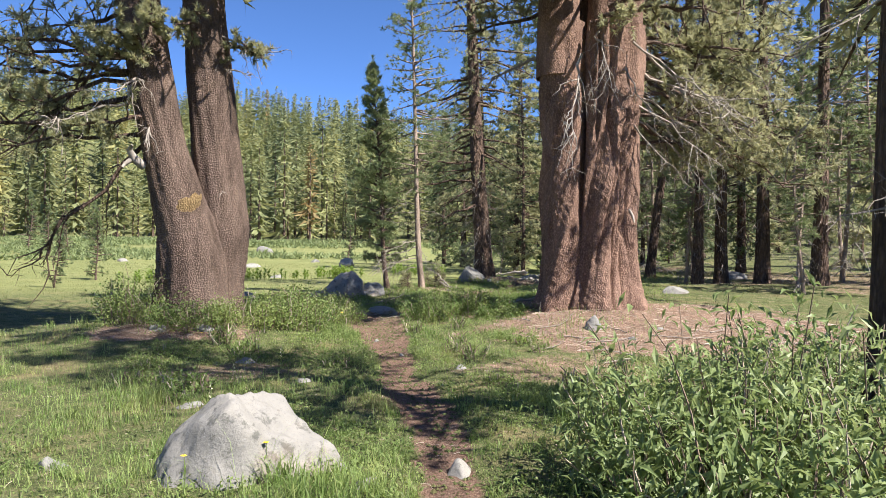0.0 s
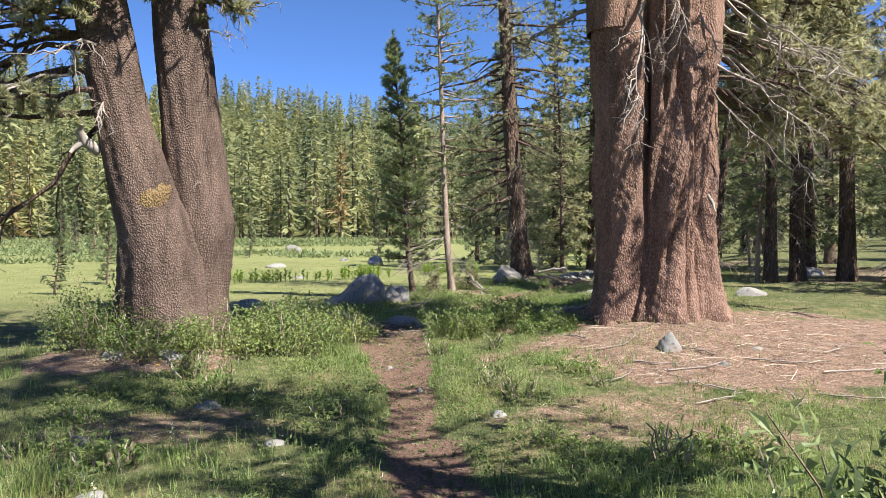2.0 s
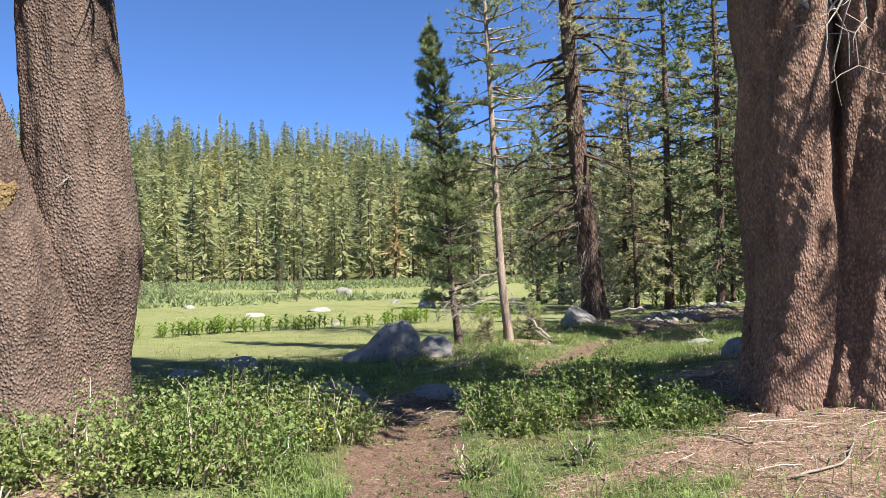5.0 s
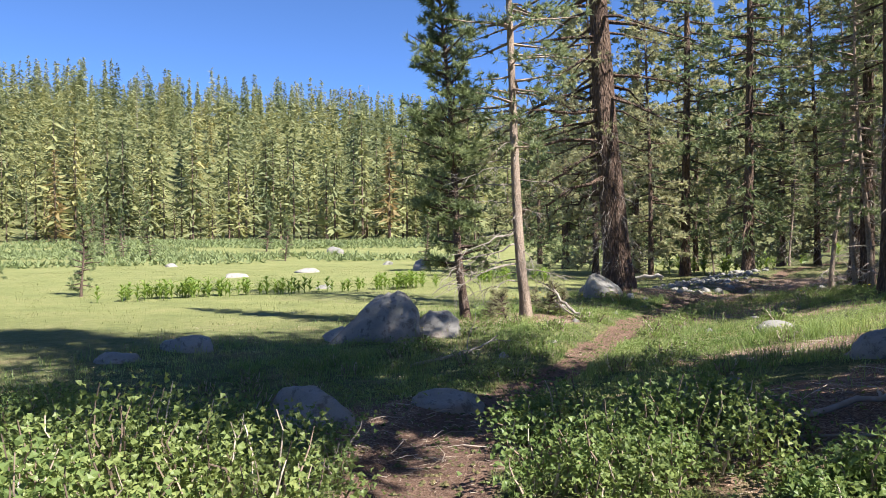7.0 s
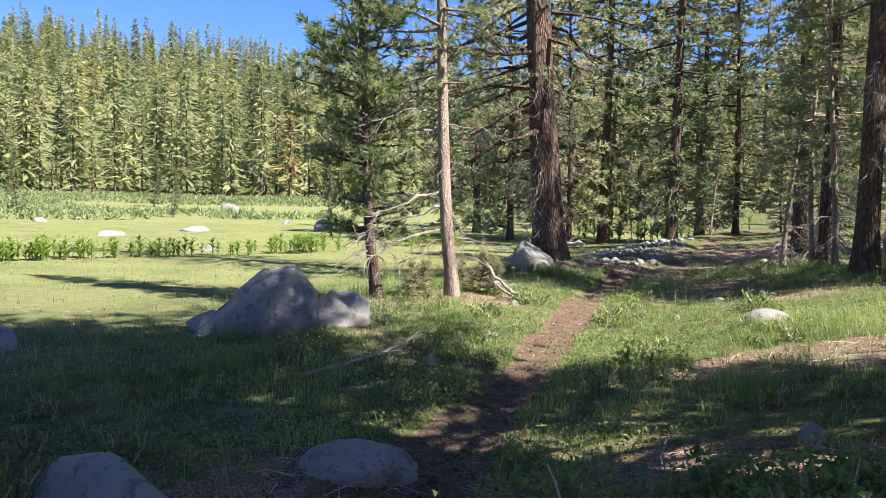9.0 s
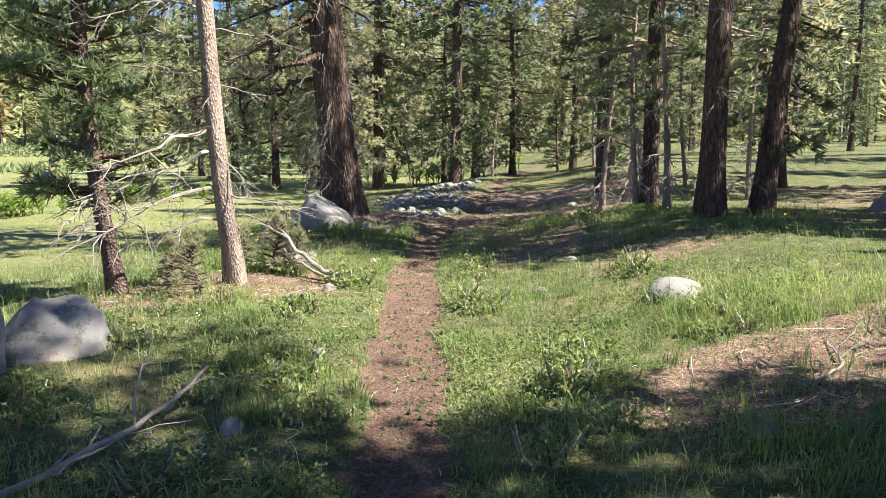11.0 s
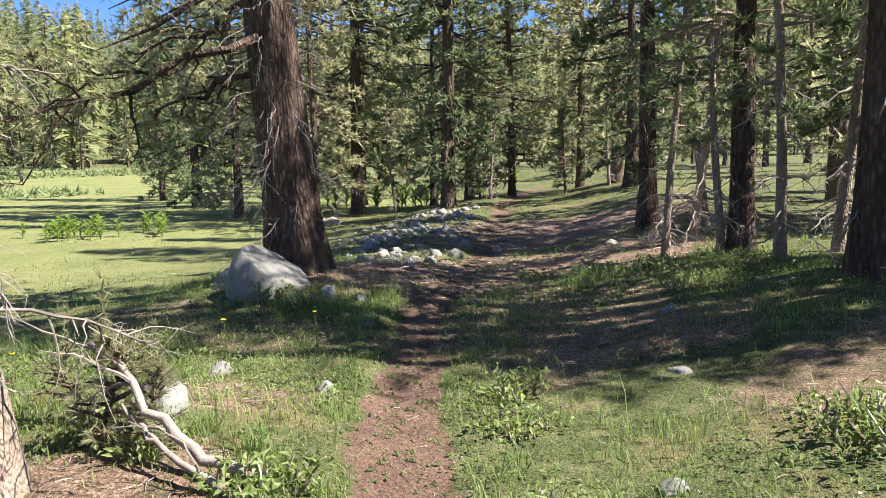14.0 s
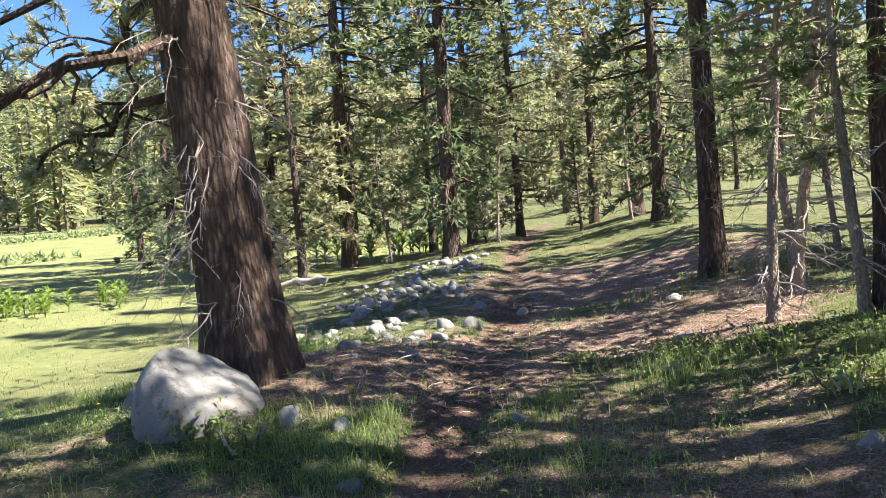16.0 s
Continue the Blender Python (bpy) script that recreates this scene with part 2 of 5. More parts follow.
WILLOW = leaf_material("willow_leaves", (0.11, 0.165, 0.06), (0.21, 0.28, 0.105), (0.36, 0.41, 0.20), 0.42, 0.42)
CURRANT = leaf_material("currant_leaves", (0.06, 0.115, 0.035), (0.15, 0.225, 0.068), (0.33, 0.37, 0.135), 0.4, 0.45)
LILY = leaf_material("corn_lily_leaves", (0.08, 0.14, 0.03), (0.16, 0.25, 0.05), (0.30, 0.38, 0.10), 0.4, 0.4)
SCRUB = leaf_material("meadow_willow_scrub", (0.13, 0.17, 0.07), (0.20, 0.25, 0.11), (0.28, 0.32, 0.16), 0.3, 0.6)


def petal_material(name, colour):
    def build(nt, bsdf, out):
        geo = nt.nodes.new("ShaderNodeNewGeometry")
        c = ramp(nt, geo.outputs["Random Per Island"], [(0, tuple(v * 0.7 for v in colour)), (1, colour)])
        nt.links.new(c, bsdf.inputs["Base Color"])
        bsdf.inputs["Roughness"].default_value = 0.6
    return material(name, build)


YELLOW = petal_material("yellow_petals", (0.80, 0.58, 0.02))
WHITEP = petal_material("cream_flower_heads", (0.70, 0.68, 0.50))


# ---- geometry tools ----
RNG = np.random.default_rng(7)


class Geo:
    """Vertices and faces gathered for one mesh."""

    def __init__(self):
        self.v, self.f, self.n = [], [], 0

    def add(self, verts, faces):
        verts = np.asarray(verts, float).reshape(-1, 3)
        self.v.append(verts)
        self.f.append(np.asarray(faces, int) + self.n)
        self.n += len(verts)

    def mesh(self, name, mat, smooth=False):
        me = bpy.data.meshes.new(name)
        faces = [row for f in self.f for row in f.tolist()]
        me.from_pydata(np.concatenate(self.v).tolist() if self.v else [], [], faces)
        me.materials.append(mat)
        if smooth:
            me.polygons.foreach_set("use_smooth", [True] * len(me.polygons))
        return me

    def tube(self, pts, radii, sides=6, cap=True):
        pts = np.asarray(pts, float)
        radii = np.broadcast_to(np.asarray(radii, float), (len(pts),))
        tang = np.gradient(pts, axis=0)
        tang /= np.linalg.norm(tang, axis=1, keepdims=True) + 1e-9
        ref = np.array([0.0, 0, 1]) if abs(tang[0, 2]) < 0.8 else np.array([1.0, 0, 0])
        a = np.cross(tang, ref)
        a /= np.linalg.norm(a, axis=1, keepdims=True) + 1e-9
        b = np.cross(tang, a)
        th = np.linspace(0, 2 * np.pi, sides, endpoint=False)
        ring = pts[:, None] + radii[:, None, None] * (np.cos(th)[None, :, None] * a[:, None] + np.sin(th)[None, :, None] * b[:, None])
        n = len(pts)
        i, j = np.meshgrid(np.arange(n - 1), np.arange(sides), indexing="ij")
        k = (j + 1) % sides
        quads = np.stack([i * sides + j, i * sides + k, (i + 1) * sides + k, (i + 1) * sides + j], -1).reshape(-1, 4)
        self.add(ring, quads[:, ::-1])
        if cap and sides >= 4:
            tip = np.arange(sides) + (n - 1) * sides
            self.f.append((np.stack([tip, np.roll(tip, -1), np.full(sides, tip[0])], -1)[1:-1]) + self.n - n * sides)

    def tufts(self, centres, dirs, k, length, width, spread, rng):
        """k needle-like triangles fanning from every centre."""
        c = np.repeat(np.asarray(centres, float), k, axis=0)
        d = np.repeat(np.asarray(dirs, float), k, axis=0) + spread * rng.normal(size=c.shape)
        d /= np.linalg.norm(d, axis=1, keepdims=True) + 1e-9
        s = np.cross(d, rng.normal(size=c.shape))
        s /= np.linalg.norm(s, axis=1, keepdims=True) + 1e-9
        ln = length * rng.uniform(0.65, 1.3, (len(c), 1))
        w = width * rng.uniform(0.7, 1.3, (len(c), 1)) * 0.5
        v = np.stack([c - s * w, c + s * w, c + d * ln], 1)
        self.add(v, np.arange(len(c) * 3).reshape(-1, 3))

    def leaves(self, base, dirs, length, width, rng, droop=0.3):
        """Pointed leaves of two bent halves (four triangles as two quads)."""
        c = np.asarray(base, float)
        d = np.asarray(dirs, float)
        d = d / (np.linalg.norm(d, axis=1, keepdims=True) + 1e-9)
        up = np.array([0, 0, 1.0]) + 0.5 * rng.normal(size=c.shape)
        s = np.cross(d, up)
        s /= np.linalg.norm(s, axis=1, keepdims=True) + 1e-9
        nrm = np.cross(s, d)
        ln = np.asarray(length) * rng.uniform(0.6, 1.3, (len(c), 1))
        w = width * rng.uniform(0.7, 1.3, (len(c), 1)) * 0.5
        mid = c + d * ln * 0.5
        v = np.stack([c, mid + s * w + nrm * w * 0.5, c + d * ln - nrm * ln * droop, mid - s * w + nrm * w * 0.5, mid], 1)
        o = np.arange(len(c))[:, None] * 5
        self.add(v, np.concatenate([o + np.array([0, 4, 2, 1]), o + np.array([0, 3, 2, 4])]))


def part(name, geo, mat, parent, label="", smooth=False):
    ob = new(name, geo.mesh(name, mat, smooth) if isinstance(geo, Geo) else geo)
    ob.parent = parent
    if label:
        ob["label"] = label
    if name in ("branchwork", "stemwork", "timber", "foliage", "dead_timber", "leaves", "needles", "petals", "crown"):
        ob["kind"] = "stuff"
    return ob


def unit(v):
    v = np.asarray(v, float)
    return v / (np.linalg.norm(v) + 1e-9)


def smooth01(a, b, x):
    t = np.clip((x - a) / (b - a), 0, 1)
    return t * t * (3 - 2 * t)


def wavy(x, y, s, seed=0.0):
    """Cheap smooth noise for arrays, about -1 to 1."""
    x, y = x / s + seed * 1.7, y / s - seed * 2.3
    return (np.sin(x * 1.0 + 1.3 * np.sin(y * 0.9 + seed)) + np.sin(y * 1.3 + 1.1 * np.sin(x * 1.2 - seed)) + 0.6 * np.sin(2.3 * x + 1.7 * y) + 0.5 * np.sin(3.1 * y - 2.7 * x + seed)) / 2.6


# ---- the lie of the land ----
TRAIL = np.array([(0, -8), (0.15, -1), (0.25, 3), (0.2, 5), (0.05, 6.7), (-0.3, 8.5), (-0.75, 11.2), (-1.1, 13.2), (-1.35, 15.4), (-0.95, 17.3), (-0.3, 18.9),
                  (0.15, 20.3), (0.67, 22.1), (1.4, 24.3), (2.5, 27.2), (3.4, 28.6), (4.4, 30.2), (6.5, 34.3), (9.0, 39.3), (12.5, 45), (18, 53)])


def trail_x(y):
    return np.interp(y, TRAIL[:, 1], TRAIL[:, 0])


def trail_distance(x, y):
    best = np.full(np.shape(x), 1e9)
    for (ax, ay), (bx, by) in zip(TRAIL[:-1], TRAIL[1:]):
        dx, dy = bx - ax, by - ay
        t = np.clip(((x - ax) * dx + (y - ay) * dy) / (dx * dx + dy * dy), 0, 1)
        best = np.minimum(best, np.hypot(x - ax - t * dx, y - ay - t * dy))
    return best


MOUNDS = ((-3.9, 12.9, 1.6, 0.30), (2.65, 14.3, 1.9, 0.34), (1.7, 28.9, 1.3, 0.30), (2.4, 17.4, 1.0, 0.08), (-0.8, 23.6, 1.4, 0.17))


def ground_z(x, y):
    x, y = np.asarray(x, float), np.asarray(y, float)
    d = x - trail_x(y)
    h = -0.12 + 0.48 * smooth01(0.8, 4.5, d) * smooth01(9, 22, y) + 0.3 * smooth01(5, 25, d)
    h = h - 0.24 * smooth01(1.0, 7, -d) * smooth01(18, 34, y)
    h = h + 0.36 * smooth01(28, 40, y) * smooth01(-4.5, -0.5, d)
    h = h + 1.9 * smooth01(55, 125, y) * smooth01(30, -10, x)
    for cx, cy, s, a in MOUNDS:
        h = h + a * np.exp(-((x - cx) ** 2 + (y - cy) ** 2) / (2 * s * s))
    # the wooded ridge beyond the meadow
    r = np.hypot(x + 30, y - 10)
    lift = smooth01(120, 420, r) * smooth01(60, 130, y + 0.25 * np.abs(x)) * (46 + 22 * smooth01(20, -170, x) + 4 * wavy(x, y, 45, 2))
    far = smooth01(150, 700, np.hypot(x, y)) * 40
    h = h + np.maximum(lift, far)
    near = smooth01(60, 30, np.hypot(x, y - 20))
    h = h + near * (0.035 * wavy(x, y, 0.9, 1) + 0.015 * wavy(x, y, 0.28, 3))
    tread = smooth01(0.5, 0.15, trail_distance(x, y)) * near
    return h - 0.06 * tread + near * (0.35 + 0.65 * tread) * (0.011 * wavy(x, y, 0.13, 4) + 0.008 * wavy(x, y, 0.075, 7))


def gz(x, y):
    return float(ground_z(np.array([x]), np.array([y]))[0])


def soil_at(x, y):
    """Bare trail, 0 to 1."""
    w = 0.17 + 0.08 * wavy(x, y, 0.9, 5) + 0.06 * wavy(x, y, 0.3, 2) + 0.04 * wavy(x, y, 0.11, 8) + 0.22 * smooth01(11.5, 13.5, y) * smooth01(18.5, 16, y)
    return smooth01(w + 0.13, w - 0.03, trail_distance(x, y))


def duff_at(x, y):
    """Needle litter and dry ground, 0 to 1."""
    m = np.zeros(np.shape(x))
    for cx, cy, rx, ry, a in ((3.3, 12.6, 2.9, 2.4, 1.0), (1.0, 15.6, 2.3, 1.7, 0.9), (-3.9, 11.6, 1.4, 0.9, 0.8), (2.6, 19.2, 1.7, 0.9, 0.7), (-0.9, 23.4, 1.6, 0.9, 0.55),
                           (2.9, 28.9, 1.9, 1.5, 0.95), (5.5, 29.2, 2.6, 2.2, 0.75), (7.2, 32.5, 3.4, 3.0, 0.6), (5.0, 13.0, 2.6, 2.5, 0.9), (0.3, 24.7, 0.8, 0.6, 0.5),
                           (13, 24, 6, 7, 0.4), (-1.6, 16.2, 1.2, 1.2, 0.9), (1.7, 9.8, 1.5, 1.2, 0.45), (-2.6, 9.2, 0.9, 0.7, 0.4), (3.6, 24.9, 1.6, 0.9, 0.5), (-0.2, 28.2, 0.9, 0.7, 0.4), (3.2, 26.3, 2.0, 1.6, 0.42), (0.9, 26.6, 0.8, 1.3, 0.36), (4.4, 23.2, 1.3, 0.8, 0.45)):
        q = np.hypot((x - cx) / rx, (y - cy) / ry)
        m = np.maximum(m, a * smooth01(1.15, 0.55, q + 0.24 * wavy(x, y, 0.7, 4) + 0.17 * wavy(x, y, 0.27, 6) + 0.10 * wavy(x, y, 0.12, 2)))
    return m


def meadow_at(x, y):
    d = trail_x(y) - x
    return smooth01(3.5, 8, d) * smooth01(16, 28, y) * smooth01(70, 20, x) * smooth01(122, 104, y)


def axis(lo, hi, step, far):
    mid = np.arange(lo, hi + 1e-6, step)
    grow = np.cumsum(step * 1.06 ** np.arange(1, 200))
    grow = grow[grow < far]
    return np.concatenate([(lo - grow)[::-1], mid, hi + grow])


def build_ground():
    xs, ys = axis(-4, 5, 0.115, 2500), axis(2, 33, 0.115, 2500)
    gx, gy = np.meshgrid(xs, ys)
    z = ground_z(gx, gy)
    g = Geo()
    nx, ny = len(xs), len(ys)
    i, j = np.meshgrid(np.arange(ny - 1), np.arange(nx - 1), indexing="ij")
    g.add(np.stack([gx, gy, z], -1), np.stack([i * nx + j, i * nx + j + 1, (i + 1) * nx + j + 1, (i + 1) * nx + j], -1).reshape(-1, 4))
    me = g.mesh("ground", GROUND, True)
    for name, values in (("soil", soil_at(gx, gy)), ("duff", duff_at(gx, gy)), ("meadow", np.clip(meadow_at(gx, gy), 0, 1))):
        me.attributes.new(name, "FLOAT", "POINT").data.foreach_set("value", values.ravel().astype(np.float32))
    return tagged(new("ground", me), "uneven forest and meadow ground crossed by a bare dirt trail", "ground", kind="structure")


build_ground()


# ---- trees ----
def trunk_line(height, lean=(0, 0), wobble=0.06, seed=0, steps=14, hook=0.0):
    """Points up a trunk from its foot at the origin. hook bends the foot sideways."""
    rng = np.random.default_rng(seed)
    t = np.linspace(0, 1, steps)
    p = np.zeros((steps, 3))
    ph = rng.uniform(0, 6, 4)
    p[:, 0] = lean[0] * t * height + wobble * (np.sin(t * 5 + ph[0]) - np.sin(ph[0])) + hook * (1 - np.exp(-t * height / 0.7))
    p[:, 1] = lean[1] * t * height + wobble * (np.sin(t * 4 + ph[1]) - np.sin(ph[1]))
    p[:, 2] = t * height
    return p


def trunk_mesh(line, r0, top=0.12, flare=0.35, sides=14, ridge=0.05, seed=0):
    """A bark-covered trunk with a flared foot and shallow ridges."""
    g = Geo()
    n = len(line)
    fine = max(n, int(line[-1][2] / 0.32))
    t = np.linspace(0, 1, fine)
    src = np.linspace(0, 1, n)
    pts = np.stack([np.interp(t, src, line[:, k]) for k in range(3)], 1)
    z = pts[:, 2]
    rad = r0 * (1 - (1 - top) * t ** 0.9) * (1 + flare * np.exp(-z / (1.1 * r0 + 0.05)))
    pts[0, 2] -= 0.25
    g.tube(pts, rad, sides)
    v = g.v[0].reshape(fine, sides, 3)
    th = np.linspace(0, 2 * np.pi, sides, endpoint=False)
    amp = ridge * (np.sin(3 * th[None] + 0.5 * z[:, None] + seed) + 0.8 * np.sin(5 * th[None] - 0.9 * z[:, None] + 2 * seed) + 0.6 * np.sin(2.1 * z[:, None] + 2 * th[None]))
    amp = amp * (1 + 1.5 * np.exp(-z / 0.5))[:, None]
    g.v[0] = (pts[:, None] + (v - pts[:, None]) * (1 + amp[..., None])).reshape(-1, 3)
    return g


def spur_line(start, direction, length, sag, rng, steps=6, kink=0.08):
    d = unit(direction)
    t = np.linspace(0, 1, steps)[:, None]
    p = np.asarray(start, float) + d * length * t
    p[:, 2] += sag * length * (t[:, 0] ** 2)
    jit = np.cumsum(rng.normal(size=(steps, 3)), 0) * kink * length / steps
    jit[0] = 0
    return p + jit


def dead_branch(g, start, direction, length, radius, sag, rng, twigs=8, fine=5):
    """A bare branch with side twigs and twiglets."""
    line = spur_line(start, direction, length, sag, rng, 8, 0.25)
    g.tube(line, np.linspace(radius, radius * 0.15, 8), 5)
    for _ in range(twigs):
        u = rng.uniform(0.25, 1.0)
        at = np.array([np.interp(u, np.linspace(0, 1, 8), line[:, k]) for k in range(3)])
        d = unit(np.asarray(direction) * 0.6 + rng.normal(size=3) * 0.6 + np.array([0, 0, -0.35]))
        ln = length * rng.uniform(0.15, 0.4)
        tl = spur_line(at, d, ln, -0.2, rng, 5, 0.3)
        g.tube(tl, np.linspace(radius * 0.4, radius * 0.1, 5), 4)
        for _ in range(fine):
            q = tl[rng.integers(1, 5)]
            g.tube(spur_line(q, d * 0.5 + rng.normal(size=3) * 0.7, ln * rng.uniform(0.2, 0.5), -0.1, rng, 3, 0.2), [radius * 0.16, radius * 0.11, radius * 0.06], 3, False)


def bough(wood, needles, start, direction, length, radius, sag, rng, subs=9, tuft_k=22, needle=0.085, width=0.009, per=7, lift=0.35):
    """A living pine bough: limb, side shoots and bottle-brush needle tufts at the shoots' ends."""
    line = spur_line(start, direction, length, sag, rng, 8, 0.22)
    wood.tube(line, np.linspace(radius, radius * 0.2, 8), 6)
    cs, ds = [], []
    for s in range(subs):
        u = rng.uniform(0.25, 1.0)
        at = np.array([np.interp(u, np.linspace(0, 1, 8), line[:, k]) for k in range(3)])
        d = unit(unit(direction) * 0.7 + rng.normal(size=3) * 0.65)
        ln = length * rng.uniform(0.12, 0.34) * (1.25 - u * 0.5)
        tl = spur_line(at, d, ln, 0.0, rng, 5, 0.25)
        wood.tube(tl, np.linspace(radius * 0.35, radius * 0.12, 5), 4)
        for _ in range(per):
            q = tl[rng.integers(2, 5)]
            e = unit(d * 0.7 + rng.normal(size=3) * 0.6 + np.array([0, 0, lift]))
            tip = q + e * ln * rng.uniform(0.15, 0.5)
            wood.tube([q, (q + tip) / 2 + 0.01, tip], [radius * 0.14, radius * 0.11, radius * 0.09], 3, False)
            for w in np.linspace(0.4, 1.0, 4):
                cs.append(q + (tip - q) * w)
                ds.append(e)
    needles.tufts(cs, ds, tuft_k, needle, width, 0.75, rng)


def conifer(name, label, seed, height, r0, crown_base, reach, branches, tufts, blades, bark, leaf, needle=0.20, width=0.035, lean=(0, 0), shape=0.8,
            droop=-0.25, dead=14, dead_len=0.8, group="", hook=0.0, dead_from=0.6, sides=10, spread=0.55, wob=0.06, flat=1.0, sink=0.0):
    """A whole conifer at the origin: trunk, limbs, needle crown and bare lower branches."""
    rng = np.random.default_rng(seed)
    root = tagged(new(name), label, "tree", group)
    line = trunk_line(height, lean, wob, seed, 16, hook)
    part("trunk", trunk_mesh(line, r0, 0.08, 0.35, sides, 0.035, seed), bark, root, smooth=True)
    hs = np.linspace(0, 1, 16)

    def stem(h):
        return np.array([np.interp(h / height, hs, line[:, k]) for k in range(3)])
    limbs, crown = Geo(), Geo()
    cs, ds = [], []
    for b in range(branches):
        u = (b + rng.uniform(0, 1)) / branches
        h = crown_base + (height - crown_base) * u ** 0.9
        v = (h - crown_base) / (height - crown_base)
        ln = reach * ((1 - v) ** shape * min(1, 0.45 + 2.2 * v) + 0.05) * rng.uniform(0.55, 1.2)
        az = rng.uniform(0, 2 * np.pi)
        out = np.array([math.cos(az), math.sin(az), 0])
        tilt = droop + 0.75 * v + rng.uniform(-0.15, 0.15)
        d = unit(out + np.array([0, 0, tilt]))
        a = stem(h)
        ln_line = spur_line(a, d, ln, -0.08 + 0.12 * v, rng, 4, 0.12)
        limbs.tube(ln_line, np.linspace(0.014 + 0.016 * ln, 0.005, 4), 4, False)
        m = max(3, int(tufts * (0.35 + 0.65 * ln / reach)))
        w = rng.uniform(0.22, 1.0, m) ** 0.75
        side = np.cross(d, [0, 0, 1.0])
        lat = rng.normal(size=m) * 0.20 * ln * (1.15 - 0.75 * w)
        p = a + d * (w * ln)[:, None] + side * lat[:, None] + np.array([0, 0, 1.0]) * (rng.normal(size=m) * 0.06 * flat * ln - 0.06 * ln * w ** 2)[:, None]
        cs.append(p)
        ds.append(d * 0.8 + side * np.sign(lat)[:, None] * 0.6 + np.array([0, 0, 0.22]))
    top = stem(height * 0.985)
    cs.append(top + np.linspace(0, 1, 6)[:, None] * np.array([0, 0, 0.35]))
    ds.append(np.tile([0, 0, 1.0], (6, 1)))
    crown.tufts(np.concatenate(cs), np.concatenate(ds), blades, needle, width, spread, rng)
    part("branchwork", limbs, bark, root)
    part("crown", crown, leaf, root)
    for k in range(dead):
        h = rng.uniform(dead_from, max(dead_from + 0.5, crown_base * 1.25))
        az = rng.uniform(0, 2 * np.pi)
        g = Geo()
        dead_branch(g, stem(h), (math.cos(az), math.sin(az), rng.uniform(-0.5, 0.15)), dead_len * rng.uniform(0.4, 1.2), 0.012, -0.3, rng, 5, 3)
        part("dead_branch", g, DEADWOOD, root)
    return root


def place(ob, x, y, turn=0, scale=1.0, sink=0.0):
    ob.matrix_basis = pose(x, y, gz(x, y) - sink, 0, 0, turn) @ Matrix.Scale(scale, 4)
    return ob


def copy_at(ob, x, y, turn, scale):
    c = copy_thing(ob, Matrix())
    return place(c, x, y, turn, scale)


# furrows of the bole: angle at the ground, lean per metre of height, depth, width, lowest and highest point
FURROWS = ((-1.93, -0.02, 0.17, 0.07, 1.2, 9), (-1.75, 0.30, 0.09, 0.05, 0.6, 3.2), (-1.42, 0.42, 0.10, 0.05, 0.5, 2.6), (-1.25, 0.16, 0.10, 0.05, -1, 2.4), (-1.00, 0.30, 0.09, 0.05, 0.4, 2.9),
           (-0.80, 0.05, 0.12, 0.05, -1, 3.4), (-0.52, 0.02, 0.10, 0.05, 0.2, 9), (-2.4, 0.16, 0.07, 0.05, 1.0, 3.6), (-1.1, 0.0, 0.10, 0.06, 2.4, 9), (-2.15, 0.1, 0.06, 0.05, -1, 1.6), (-1.55, 0.02, 0.08, 0.05, 2.8, 9))


def fused_trunk(circles, height, dz=0.035, sides=220, seed=0):
    """Several stems grown into one bole. circles(z) gives (x, y, r) of every stem at height z."""
    g = Geo()
    zs = np.arange(-0.3, height, dz)
    th = np.linspace(0, 2 * np.pi, sides, endpoint=False)
    dx, dy = np.cos(th), np.sin(th)
    rings = []
    for z in zs:
        zz = max(z, 0)
        reach = np.zeros(sides)
        for cx, cy, r in circles(zz):
            along = cx * dx + cy * dy
            across = cx * dy - cy * dx
            inside = r * r - across ** 2
            reach = reach + np.exp(11.0 * np.where(inside > 0, along + np.sqrt(np.maximum(inside, 0)), 0.05))
        reach = np.log(reach) / 11.0 - 0.06
        twist = th - 0.28 * z
        rough = 0.010 * np.sin(17 * twist + 3 * np.sin(1.3 * z)) + 0.006 * np.sin(29 * twist - 1.9 * z) + 0.03 * np.sin(7 * twist + 1.4 * np.sin(0.9 * z)) - 0.05 * np.abs(np.sin(2.5 * twist + 0.8 * np.sin(0.7 * z))) ** 10 + 0.014 * np.sin(11 * th - 4.0 * z + seed)
        for a0, lean, deep, wide, low, high in FURROWS:
            gap = np.angle(np.exp(1j * (th - a0 - lean * z - 0.05 * math.sin(2.1 * z + 9 * a0))))
            rough = rough - deep * np.exp(-(gap / wide) ** 2) * float(smooth01(low, low + 0.4, z) * smooth01(high, high - 0.5, z))
        rough = rough + 0.008 * wavy(th * 0.8, np.full_like(th, z), 0.035, 3) + 0.010 * np.sin(41 * th + 9 * z) * np.sin(23 * z + 5 * np.sin(6 * th)) + 0.05 * np.exp(-zz / 0.35) * np.sin(9 * th + seed)
        reach = reach * (1 + 0.20 * np.exp(-zz / 0.45)) + rough
        rings.append(np.stack([dx * reach, dy * reach, np.full(sides, z)], 1))
    n = len(zs)
    i, j = np.meshgrid(np.arange(n - 1), np.arange(sides), indexing="ij")
    k = (j + 1) % sides
    g.add(np.concatenate(rings), np.stack([i * sides + j, i * sides + k, (i + 1) * sides + k, (i + 1) * sides + j], -1).reshape(-1, 4))
    return g


